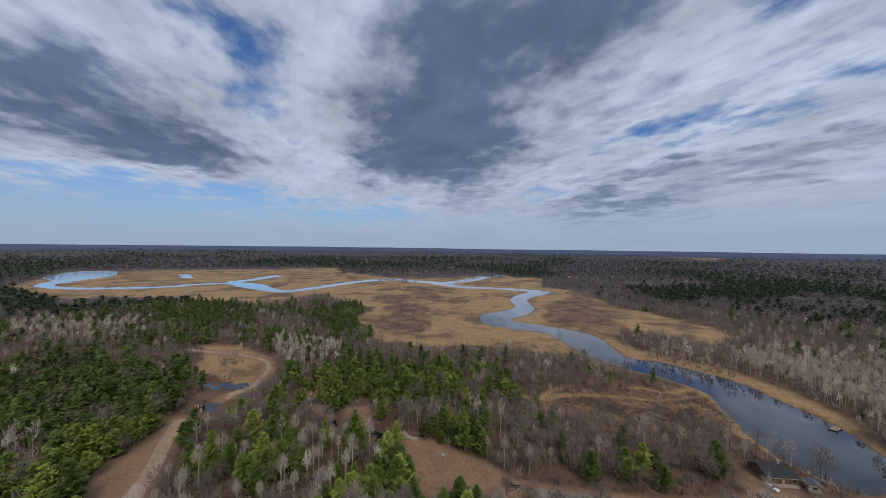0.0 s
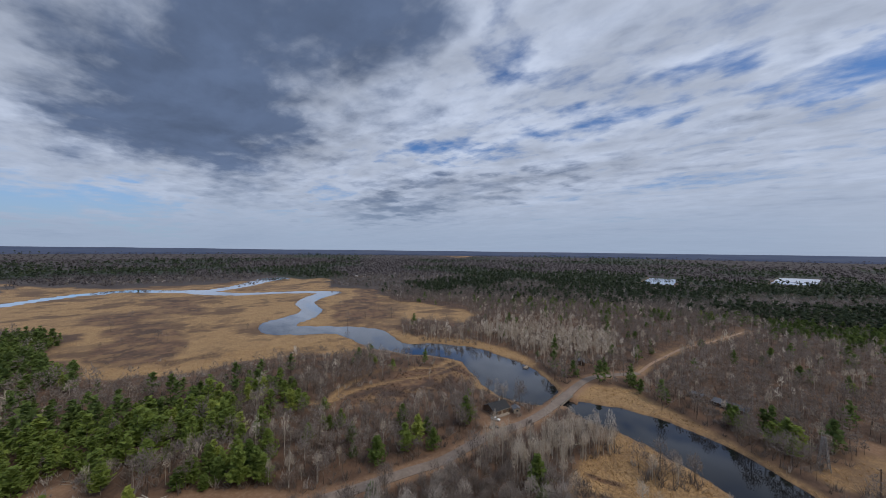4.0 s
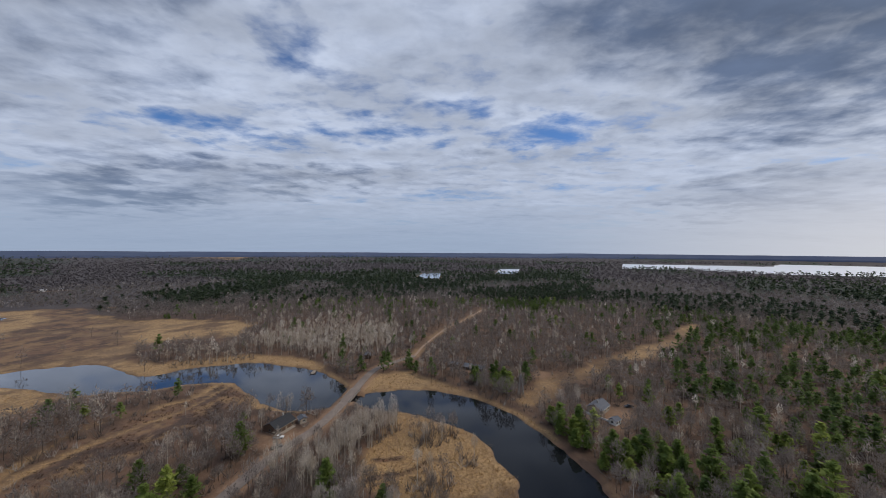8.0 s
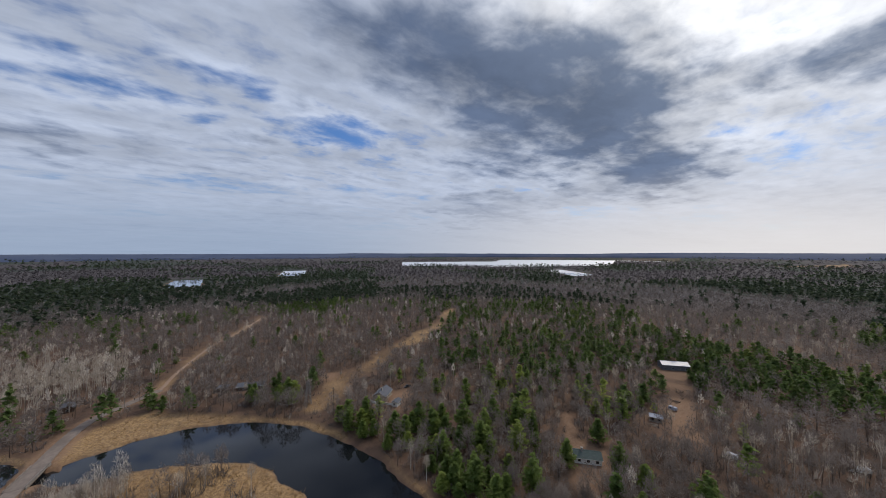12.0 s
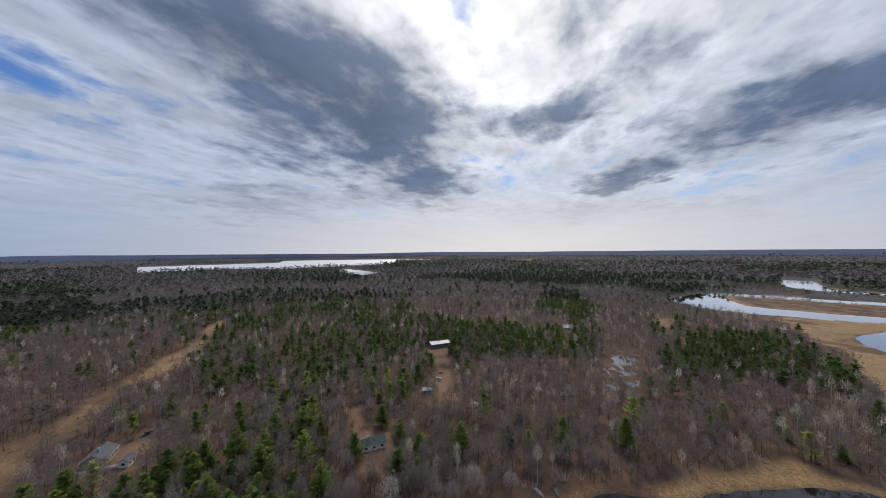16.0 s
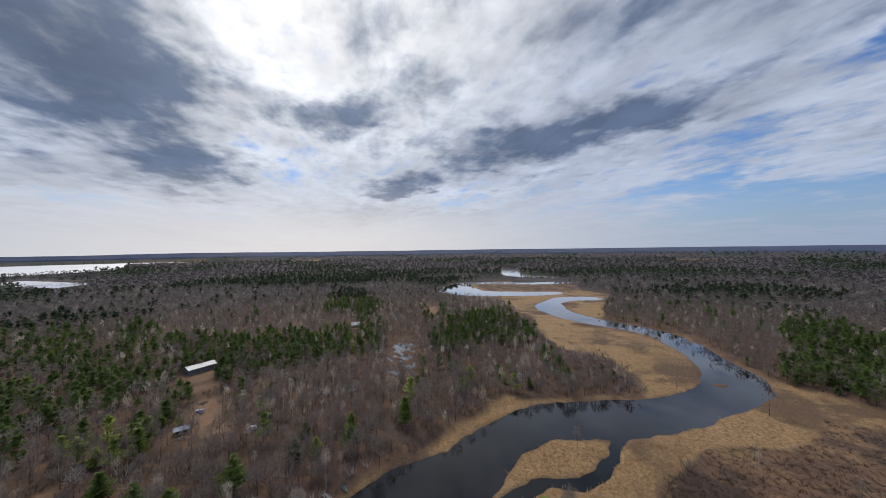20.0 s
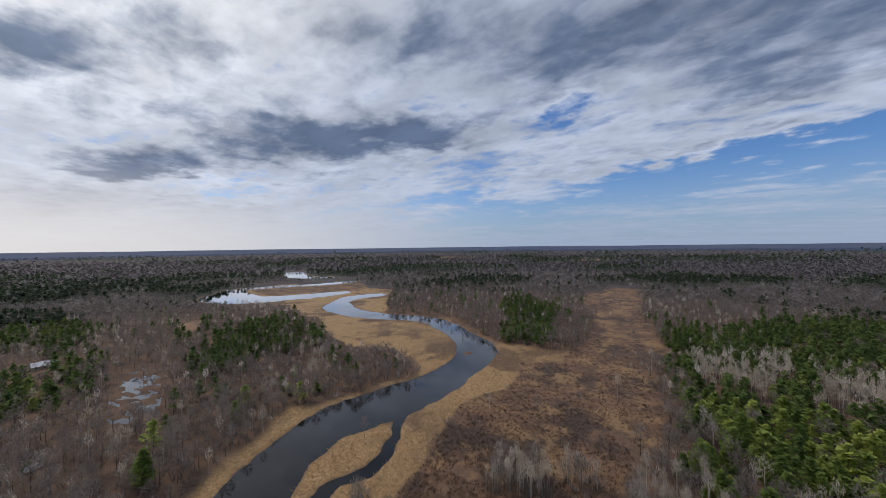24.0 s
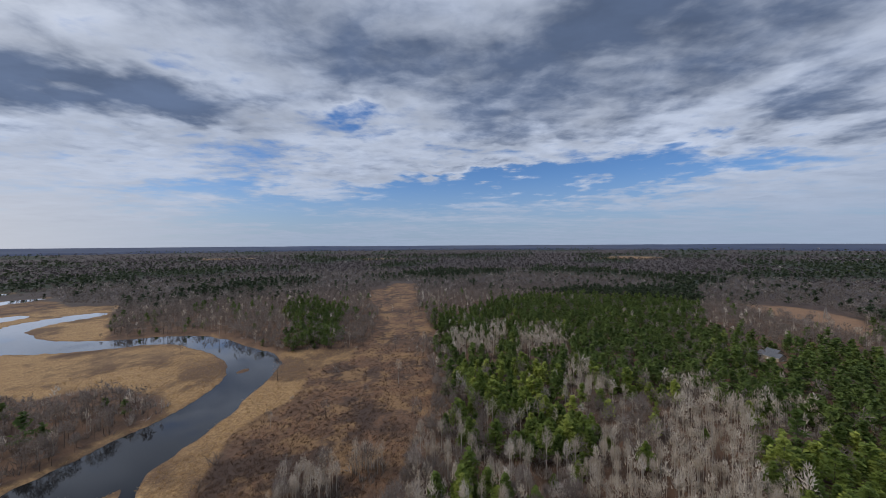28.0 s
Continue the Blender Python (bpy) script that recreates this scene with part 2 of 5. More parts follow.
# the blue is distance haze, put into the hills' own colour
M_FARHILL = material("haze_blue_hills", two_tone((0.038, 0.060, 0.125), (0.062, 0.084, 0.150), 0.004, relief=0, third=(0.080, 0.092, 0.135)), 1.0)

# ------------------------------------------------------------------ plan of the land (units of 1.25 m, the drone hovers over 0, 0)
# water courses: centre and width
UPPER = ((153, 100, 11), (151, 112, 25), (152, 130, 40), (160, 149, 43), (165, 171, 36), (164, 193, 33), (151, 215, 32), (131, 232, 25), (122, 256, 30),
         (124, 281, 36), (121, 297, 38), (106, 321, 27), (76, 339, 33), (59, 354, 32), (66, 383, 36), (93, 408, 32), (113, 446, 25), (117, 499, 25),
         (139, 548, 28), (176, 592, 34), (185, 610, 30), (119, 646, 26), (47, 661, 27), (5, 702, 38), (-15, 739, 40), (-60, 765, 32), (-116, 798, 34),
         (-171, 771, 26))
UPPER_FAR = ((-171, 771, 24), (-210, 704, 22), (-246, 615, 23), (-277, 568, 22), (-323, 596, 30), (-387, 650, 48), (-437, 681, 29), (-487, 660, 19),
             (-517, 614, 20), (-580, 582, 22), (-674, 574, 22), (-754, 615, 24), (-794, 686, 40), (-872, 783, 110), (-960, 890, 100))
OXBOW = ((-437, 690, 25), (-451, 710, 25), (-440, 768, 22), (-436, 856, 28))
POOL = ((-681, 855, 21), (-640, 812, 19), (-610, 779, 20))
UP_CREEK = ((10, 740, 30), (60, 800, 34), (110, 900, 44), (150, 960, 70))
LOWER = ((153, 100, 11), (157, 88, 20), (162, 69, 27), (162, 49, 30), (156, 29, 27), (144, 15, 26), (132, 4, 28), (121, -3, 28), (108, -7, 30),
         (94, -14, 32), (80, -24, 34), (60, -45, 38), (36, -72, 38), (16, -95, 36), (3, -109, 33), (-9, -118, 26), (-18, -130, 24), (-31, -141, 24), (-45, -150, 28), (-61, -151, 34),
         (-79, -152, 34), (-101, -155, 31), (-123, -161, 25), (-147, -171, 26))
LOWER_FAR = ((-147, -171, 26), (-164, -183, 31), (-177, -200, 30), (-185, -225, 24), (-193, -257, 25), (-197, -290, 25), (-187, -317, 26), (-167, -342, 30),
             (-150, -376, 33), (-143, -409, 36), (-145, -441, 40), (-162, -478, 26), (-192, -505, 36), (-231, -508, 34))
BENDS = ((-197, -575, 29), (-153, -570, 50), (-95, -577, 60), (-52, -591, 66), (-31, -637, 80), (-35, -689, 55), (-52, -748, 36), (-124, -753, 42),
         (-199, -737, 37), (-273, -743, 39))
BENDS_FAR = ((-285, -880, 40), (-243, -905, 54), (-212, -974, 60), (-232, -1139, 60))
SIDE = ((-78, -144, 9), (-72, -134, 6), (-64, -124, 5), (-55, -114, 5), (-46, -110, 6), (-36, -111, 5), (-27, -107, 6), (-15, -99, 8))
COURSES = (UPPER, UPPER_FAR, OXBOW, POOL, UP_CREEK, LOWER, LOWER_FAR, BENDS, BENDS_FAR, SIDE)
LAKES = (((1924, -374), (1879, -684), (1648, -840), (1597, -1118), (1547, -1345), (1577, -1605), (2292, -2374), (1969, -2710), (2145, -2953), (2777, -2414), (3249, -1728), (2617, -1362), (2678, -975), (2709, -527)),
         ((1238, -876), (1272, -990), (940, -880), (900, -760)), ((1220, 190), (1568, 220), (1606, 131), (1260, 110)), ((910, 385), (1129, 444), (1167, 379), (940, 318)))
POOLS = (((-137, 182), (-133, 186), (-114, 187), (-108, 180), (-122, 178)), ((-123, 159), (-122, 166), (-107, 165), (-105, 156), (-115, 152)),
         ((-74, 171), (-66, 173), (-63, 167), (-71, 166)), ((-47, 150), (-39, 146), (-35, 139), (-41, 140)), ((-29, 140), (-21, 138), (-21, 132), (-26, 134)))
FLOOD = ((36, -202), (40, -250), (41, -302), (29, -296), (21, -207))
# open ground
REEDS = (((-161, 836), (-11, 824), (180, 977), (212, 679), (258, 606), (236, 454), (269, 399), (278, 305), (232, 273), (182, 329), (151, 290), (150, 256), (187, 225),
          (198, 183), (186, 150), (173, 145), (167, 197), (109, 240), (66, 256), (25, 262), (-3, 278), (-27, 280), (-40, 270), (-55, 280)),
         ((-760, 570), (-1000, 882), (-853, 988), (-566, 1107), (-383, 1199), (-190, 560), (-231, 455), (-263, 450), (-412, 482), (-549, 462)),
         ((-300, 1000), (-144, 842), (268, 900), (86, 270), (-26, 262), (-44, 292), (-86, 340), (-92, 425), (-146, 475), (-170, 505), (-250, 700)),
         ((168, 138), (166, 113), (189, 103), (196, 88), (187, 62), (179, 44), (172, 24), (158, 7), (146, -2), (140, 4), (150, 50), (157, 107)),
         ((147, 70), (147, 43), (137, 24), (125, 15), (107, 6), (90, 0), (98, 61), (114, 67), (133, 69)),
         ((45, -90), (24, -112), (4, -133), (-11, -149), (-24, -164), (-35, -174), (-44, -169), (-50, -160), (-20, -140), (4, -116), (23, -98)),
         ((-93, -345), (-158, -321), (-186, -265), (-181, -235), (-153, -194), (-139, -165), (-117, -160), (-104, -171), (-115, -194), (-118, -227), (-89, -254), (-91, -309)),
         ((-28, -748), (-257, -728), (-274, -539), (-168, -350), (-99, -334), (-93, -490), (-36, -574)),
         ((-17, -103), (-21, -113), (-28, -125), (-39, -135), (-54, -144), (-64, -148), (-80, -140), (-75, -133), (-54, -107), (-39, -99)),
         ((-40, -98), (-50, -105), (-64, -123), (-85, -140), (-106, -141), (-136, -154), (-174, -174), (-195, -186), (-218, -141), (-194, -132), (-167, -144), (-145, -128),
          (-115, -128), (-101, -125), (-79, -111), (-62, -101), (-48, -93)))
# ditches and grassy tracks
DITCHES = (((121, 73), (126, 67), (131, 67), (134, 71)), ((100, 60), (105, 54), (109, 48), (117, 43), (119, 39)), ((111, 63), (113, 58), (116, 53)))
TRACKS = (((33, 178), (54, 172), (71, 177), (93, 177), (114, 173), (144, 178)), ((52, 173), (73, 188), (93, 196), (109, 189), (127, 182), (143, 186)))
SCRUB = (((-48, -93), (-73, -105), (-101, -125), (-145, -128), (-167, -144), (-214, -138), (-262, -139), (-230, -95), (-181, -64), (-149, -54), (-120, -52), (-90, -45), (-60, -70)),
         ((-234, -134), (-303, -164), (-477, -281), (-609, -291), (-626, -262), (-407, -177), (-312, -118), (-268, -84)),
         ((31, 175), (53, 168), (69, 173), (101, 182), (146, 185), (150, 167), (140, 146), (123, 151), (95, 152), (68, 157)))
FIELDS = (((1900, 2300), (2300, 2500), (2200, 2900), (1800, 2700)), ((-1500, -900), (-1750, -800), (-1700, -1050)), ((-1900, 250), (-2300, 400), (-2200, 650), (-1850, 500)),
          ((-1300, -1800), (-1600, -1700), (-1500, -2100)), ((900, -2400), (1200, -2300), (1000, -2700)), ((-187, 253), (-161, 250), (-121, 229), (-105, 202), (-105, 178), (-134, 196), (-146, 201)))
DIRT = (((213, 10), (232, 4), (228, -4), (212, 0)), ((-19, 138), (-2, 132), (17, 119), (35, 109), (33, 100), (-6, 98), (-11, 112)),
        ((-114, 98), (-117, 112), (-116, 139), (-101, 121), (-90, 98)), ((-66, 164), (-56, 163), (-52, 152), (-58, 152)),
        ((130, -169), (121, -179), (92, -144), (101, -135)), ((134, -103), (134, -110), (112, -97), (100, -100), (96, -92), (104, -84)),
        ((103, 115), (117, 108), (119, 99), (103, 100)), ((182, -24), (192, -41), (173, -41), (165, -29)), ((27, -452), (6, -458), (6, -402), (20, -398)),
        ((-48, 160), (-36, 162), (-30, 146), (-37, 142)), ((-521, 239), (-502, 280), (-457, 302), (-411, 296), (-355, 255), (-409, 250), (-461, 232)))
# stands of pine, and of pale aspen
PINES = (((-305, 224), (-232, 228), (-156, 208), (-122, 166), (-103, 127), (-106, 118), (-112, 99), (-110, 87), (-150, 80)), ((-383, 419), (-329, 472), (-263, 429), (-241, 357), (-282, 335)),
         ((-675, 496), (-572, 467), (-448, 363), (-489, 360)), ((-111, 211), (-74, 222), (-39, 233), (8, 235), (6, 168), (-28, 167), (-60, 166), (-84, 161)),
         ((-148, 441), (-108, 485), (-54, 298), (-69, 281), (-111, 332)), ((2, 158), (18, 150), (16, 117), (8, 101), (0, 117), (-16, 116), (-20, 145)),
         ((-144, 69), (-177, 107), (-207, 150), (-130, 100), (-113, 72)))
PINES_FAR = (((-194, -204), (-399, -353), (-375, -260), (-237, -168), (-178, -154), (-170, -174)), ((17, -269), (-25, -398), (-69, -419), (-89, -331), (-75, -294), (-42, -302), (-3, -271)),
             ((111, -19), (119, -43), (100, -57), (80, -48), (91, -16)), ((173, -2), (173, -19), (115, -14), (125, -6)),
             ((219, -233), (195, -314), (103, -341), (67, -350), (57, -270), (111, -235), (155, -192)), ((165, -443), (192, -627), (96, -498), (93, -411)),
             ((598, 170), (836, -62), (652, -102), (464, 23)), ((354, 644), (760, 712), (557, 521), (304, 464)), ((206, 127), (239, 101), (213, 86), (182, 105)), ((215, 39), (232, 13), (198, 8), (185, 30)),
             ((79, 113), (85, 105), (73, 90), (68, 97)))
PINES_OPEN = (((-512, -48), (-715, 263), (-187, 69), (-169, 24), (-116, 12), (-92, -10), (-102, -33), (-109, -44), (-173, -50), (-290, -92), (-348, -120)),
         ((-470, -1), (-429, 137), (-341, 172), (-233, 132), (-208, 85), (-221, 74), (-245, 18)), ((-205, 92), (-335, 165), (-345, 235), (-235, 232), (-160, 128)))
MIXED_B = (((-500, 330), (-300, 470), (-120, 430), (-60, 300), (-60, 230), (-170, 250), (-330, 240)), ((155, -20), (170, -60), (115, -85), (90, -40)))
MIXED = (((662, -146), (441, -424), (210, -300), (125, -180), (112, -95), (165, -55), (270, -84)), ((8, 235), (6, 168), (34, 150), (50, 190), (40, 235)), ((-95, 100), (-95, 150), (-30, 135), (-15, 95)))
PALES = (((-304, -32), (-311, 15), (-270, 20), (-239, -19)), ((-243, 8), (-211, 29), (-177, 31), (-178, 11)),
         ((-210, 63), (-215, 81), (-187, 84), (-194, 109), (-186, 119), (-171, 110), (-168, 94), (-171, 86), (-145, 74), (-131, 59), (-127, 74), (-116, 77), (-97, 16), (-114, 5), (-140, 25), (-140, 44)),
         ((-91, -41), (-102, -12), (-93, 4), (-81, -37)), ((-268, -78), (-315, -38), (-237, -35), (-221, -65)), ((-135, 263), (-81, 253), (-71, 222), (-110, 220)),
         ((-435, 325), (-331, 351), (-277, 303), (-302, 274), (-352, 272)), ((-177, 133), (-157, 131), (-137, 115), (-156, 117)), ((236, 270), (308, 282), (366, 257), (329, 164), (243, 122), (205, 166), (209, 225)),
         ((110, 73), (134, 69), (121, 59), (96, 58)))
ROAD = ((30, 104), (58, 100), (73, 98), (99, 100), (118, 98), (134, 99), (153, 102), (179, 108), (197, 109), (213, 103), (228, 96))
TRACK = ((228, 96), (254, 100), (282, 101), (326, 101), (369, 94), (454, 86))
CORRIDOR = ((181, 11), (197, 0), (214, -5), (237, -26), (262, -41), (295, -67), (336, -103), (411, -144), (431, -158))
GRAVEL_A = ((-90, 80), (-95, 100), (-99, 110), (-103, 118), (-109, 129), (-117, 146))
GRAVEL_B = ((-190, 243), (-178, 241), (-156, 238), (-129, 229), (-114, 216), (-107, 197), (-106, 180), (-112, 168))


# woods that come down to the water
BANK_WOODS = ((174, -2), (158, -8), (140, -14), (112, -23), (96, -29), (90, -30), (94, -24), (112, -17), (140, -4))
# small groves on open ground: centre, radius, share of pale trees
THICKETS = ((92, 88, 6, 0.5), (104, 90, 5, 0.3), (80, 89, 6, 0.2), (100, 76, 5, 1.0), (110, 75, 5, 1.0), (120, 71, 5, 1.0), (128, 69, 5, 1.0), (88, 74, 5, 1.0), (130, 49, 7, 0.2), (137, 42, 5, 0.1), (106, 37, 7, 0.2), (121, 30, 3, 0.1), (124, 74, 8, 0.75), (116, 77, 7, 0.6), (133, 70, 6, 0.8), (134, 128, 8, 0.05),
            (132, 113, 5, 0.05), (124, 118, 6, 0.05), (119, 122, 5, 0.1), (-86, -70, 7, 0.8), (-79, -76, 5, 0.5), (-98, -60, 6, 0.5), (-130, 190, 5, 0.0), (-143, 222, 7, 0.1), (178, 230, 26, 0.6), (168, 268, 16, 0.4))
# low brown scrub within the marsh
MARSH_SCRUB = (((245, 651), (280, 593), (203, 421), (172, 476)), ((155, 464), (186, 436), (170, 343), (138, 329), (121, 361)),
               ((-104, 527), (-65, 560), (-10, 381), (-26, 288), (-52, 324)), ((144, 446), (206, 447), (181, 344), (119, 348)), ((-76, 661), (1, 647), (-6, 485), (-55, 530)),
               ((-60, -605), (-260, -600), (-270, -735), (-60, -735)))
# yards round the houses: centre and radius
YARDS = ((356, 911, 16), (377, 905, 12), (101.5, -90.5, 8), (112, 110, 8), (158, -211, 11), (178, -26, 10), (214, 50, 6), (115, -142, 6), (89, -337, 9), (-280, 147, 11), (108, 107, 6),
         (152, -202, 8), (140, -190, 8), (167, -31, 6), (92, -83, 6), (104, -132, 4), (190, -40, 5))


def smooth_line(pts, per=6):
    """Catmull-Rom through the points."""
    p = np.array(pts, float)
    p = np.vstack([2 * p[0] - p[1], p, 2 * p[-1] - p[-2]])
    t = np.linspace(0, 1, per, endpoint=False)[:, None]
    rows = []
    for a, b, c, d in zip(p[:-3], p[1:-2], p[2:-1], p[3:]):
        rows.append(0.5 * (2 * b + (c - a) * t + (2 * a - 5 * b + 4 * c - d) * t ** 2 + (3 * b - a - 3 * c + d) * t ** 3))
    return np.vstack(rows + [p[-2:-1]])


def lattice(ix, iy, seed):
    h = (ix * 374761393 + iy * 668265263 + seed * 1442695041) & 0xFFFFFFFF
    h = ((h ^ (h >> 13)) * 1274126177) & 0xFFFFFFFF
    return ((h ^ (h >> 16)) & 0xFFFF) / 65535.0


def value_noise(x, y, size, seed=0, octaves=3):
    total, amp = np.zeros_like(x), 0.5
    for o in range(octaves):
        u, v = x / size, y / size
        iu, iv = np.floor(u).astype(np.int64), np.floor(v).astype(np.int64)
        fu, fv = u - iu, v - iv
        fu, fv = fu * fu * (3 - 2 * fu), fv * fv * (3 - 2 * fv)
        a, b = lattice(iu, iv, seed + o), lattice(iu + 1, iv, seed + o)
        c, d = lattice(iu, iv + 1, seed + o), lattice(iu + 1, iv + 1, seed + o)
        total += amp * ((a + (b - a) * fu) * (1 - fv) + (c + (d - c) * fu) * fv - 0.5)
        amp, size = amp * 0.5, size * 0.5
    return total


def near_box(x, y, p, pad):
    return np.nonzero((x > p[:, 0].min() - pad) & (x < p[:, 0].max() + pad) & (y > p[:, 1].min() - pad) & (y < p[:, 1].max() + pad))[0]


def line_gap(x, y, pts, pad=70.0, per=6):
    """Distance to the edge of a course (x, y, width); positive outside."""
    p = smooth_line(pts, per)
    out = np.full(x.shape, 1e6)
    k = near_box(x, y, p, pad + p[:, 2].max())
    if len(k):
        xx, yy, best = x[k], y[k], out[k]
        for a, b in zip(p[:-1], p[1:]):
            dx, dy = b[0] - a[0], b[1] - a[1]
            s = np.clip(((xx - a[0]) * dx + (yy - a[1]) * dy) / (dx * dx + dy * dy + 1e-9), 0, 1)
            best = np.minimum(best, np.hypot(xx - a[0] - s * dx, yy - a[1] - s * dy) - 0.5 * (a[2] + (b[2] - a[2]) * s))
        out[k] = best
    return out


def area_gap(x, y, pts, pad=60.0):
    """Signed distance to a closed outline; negative inside."""
    p = np.array(pts, float)
    out = np.full(x.shape, 1e6)
    k = near_box(x, y, p, pad)
    if len(k):
        xx, yy = x[k], y[k]
        best, inside = np.full(xx.shape, 1e6), np.zeros(xx.shape, bool)
        for a, b in zip(p, np.roll(p, -1, 0)):
            dx, dy = b[0] - a[0], b[1] - a[1]
            s = np.clip(((xx - a[0]) * dx + (yy - a[1]) * dy) / (dx * dx + dy * dy + 1e-9), 0, 1)
            best = np.minimum(best, np.hypot(xx - a[0] - s * dx, yy - a[1] - s * dy))
            inside ^= ((a[1] > yy) != (b[1] > yy)) & (xx < dx * (yy - a[1]) / (dy + 1e-12) + a[0])
        out[k] = np.where(inside, -best, best)
    return out


def step(v, lo, hi):
    s = np.clip((v - lo) / (hi - lo), 0, 1)
    return s * s * (3 - 2 * s)


def union(fn, x, y, shapes):
    out = np.full(x.shape, 1e6)
    for s in shapes:
        out = np.minimum(out, fn(x, y, s))
    return out


FAR = 3955.0


def hills_from(x, y):
    """The distance at which the land begins to rise to the skyline; beyond the lake it rises late."""
    return 2650 + 1060 * np.exp(-((np.degrees(np.arctan2(x, y)) - 122) / 26) ** 4)


def survey(x, y):
    """All that the plan says of the places x, y: gaps to water, road and so on, the cover, and the height of the ground."""
    r = np.hypot(x, y)
    scale = np.clip(r / 250, 0.5, 5)
    wx, wy = x + value_noise(x, y, 26, 3, 4) * 16 * scale, y + value_noise(x, y, 26, 9, 4) * 16 * scale
    bx, by = x + value_noise(x, y, 9, 5) * 5, y + value_noise(x, y, 9, 6) * 5
    water = np.minimum(union(line_gap, bx, by, COURSES), union(area_gap, bx, by, LAKES))
    water = np.maximum(water, 2.8 - np.hypot((bx + 157) / 1.6, by + 186))  # a small island
    road = line_gap(x, y, [(*p, 5.8) for p in ROAD])
    water = np.where(np.hypot(x - 153.5, y - 100.5) > 5.5, np.maximum(water, 2.2 - road), water)  # the causeway
    flood = area_gap(wx, wy, FLOOD)
    shore = water.copy()
    hummock = step(value_noise(x, y, 5, 31) + value_noise(x, y, 2.2, 33) * 1.2, -0.11, 0.11)
    puddle = union(area_gap, wx, wy, POOLS)
    water = np.where(puddle < 5, np.minimum(water, puddle * 0.4 + 1.8 * hummock - 0.6), water)
    water = np.where(flood < 4, np.minimum(water, flood * 0.2 + 3.0 * hummock - 0.45), water)
    reed = 1 - step(union(area_gap, wx, wy, REEDS + FIELDS), -2, 3)
    strip = 1 - step(shore + value_noise(x, y, 40, 27) * 10, 1.2, 4.2)
    reed = np.maximum(reed, strip * step(area_gap(x, y, BANK_WOODS), -2, 4))
    scrub = 1 - step(union(area_gap, wx, wy, SCRUB), -4, 5)
    low = (1 - step(union(area_gap, wx, wy, MARSH_SCRUB) + value_noise(x, y, 30, 17) * 50, -8, 6)) * step(shore, 8, 14) * 0.85
    reed, scrub = reed * (1 - low), np.maximum(scrub, low)
    reed = reed * (1 - 0.75 * (1 - step(shore, 0.3, np.clip(r / 170, 0.9, 2.6))))  # dark wet edge of the banks
    ditch = 1 - step(union(line_gap, x, y, [[(*p, 1.2) for p in q] for q in DITCHES]), -0.3, 0.8)
    lane = 1 - step(union(line_gap, bx, by, [[(*p, 2.6) for p in q] for q in TRACKS]), -0.6, 1.5)
    scrub = np.maximum(scrub, ditch)
    reed = np.maximum(reed, lane) * (1 - ditch)
    dirt = 1 - step(union(area_gap, wx, wy, DIRT), -3, 2)
    track = union(line_gap, x, y, [[(*p, 5.5) for p in TRACK]])
    corr = union(line_gap, wx, wy, [[(*p, 13.0) for p in CORRIDOR]])
    gravel = union(line_gap, x, y, [[(*p, 5.0) for p in q] for q in (GRAVEL_A, GRAVEL_B)])
    dirt = np.maximum.reduce([dirt, 1 - step(road, 0.5, 3), (1 - step(track, -1.5, 1)) * 0.2, 1 - step(gravel, 0, 4)])
    reed = np.maximum.reduce([reed, (1 - step(corr, -3, 3)) * 0.9, (1 - step(track, -1, 2.5)) * 0.7])
    ragged = value_noise(x, y, 32, 19) * 44
    pine = np.maximum(1 - step(union(area_gap, wx, wy, PINES) + ragged, -8, 8), 0.74 * (1 - step(union(area_gap, wx, wy, PINES_FAR) + ragged, -8, 8)))
    patch = value_noise(x, y, 260, 21, 4)
    pine_far = step(patch, 0.06, 0.12) * step(r, 420, 900) * 0.85
    mixed = 1 - step(union(area_gap, wx, wy, MIXED), -15, 15)
    stand = 1 - step(union(area_gap, wx, wy, PINES_OPEN) + ragged * 0.6, -8, 8)
    mixed_b = 1 - step(union(area_gap, wx, wy, MIXED_B), -15, 15)
    pine = np.maximum.reduce([pine, stand * (0.58 + 0.3 * step(r, 175, 235)), pine_far, mixed * 0.30, mixed_b * 0.36])
    pale = 1 - step(union(area_gap, wx, wy, PALES), -6, 6)
    birch = 1 - step(area_gap(wx, wy, ((-95, 98), (-95, 150), (-30, 135), (-15, 95))), -6, 6)
    pale = np.maximum(pale, birch * 0.45)
    pale = np.maximum(pale, step(value_noise(x, y, 90, 51), 0.2, 0.28) * 0.35)
    thicket, grey = np.full(x.shape, 1e6), np.zeros(x.shape)
    for cx, cy, rad, share in THICKETS:
        gap = np.hypot(x - cx, y - cy) - rad
        grey = np.where(gap < thicket, share, grey)
        thicket = np.minimum(thicket, gap)
    thicket = thicket + value_noise(x, y, 6, 57) * 6
    # height
    hill0 = hills_from(x, y)
    up = np.clip((r - hill0) / (FAR - hill0), 0, 1)
    rise = (63 + 8 * value_noise(np.degrees(np.arctan2(x, y)), r * 0, 12, 77)) * up ** 1.15
    dry = 0.75 + 1.4 * np.clip(value_noise(x, y, 120, 41) + 0.25, 0, 1) + 0.3 * value_noise(x, y, 9, 42)
    base = dry * (1 - 0.72 * np.maximum(reed, scrub * 0.8))
    z = np.where(water > 0, np.minimum(water * 0.35, base), np.maximum(water * 0.3, -1.6))
    bank = 1 - step(road, 0, 7)
    z = np.where(water > -1, z * (1 - bank) + 1.5 * bank, z) + rise
    yard = np.full(x.shape, 1e6)
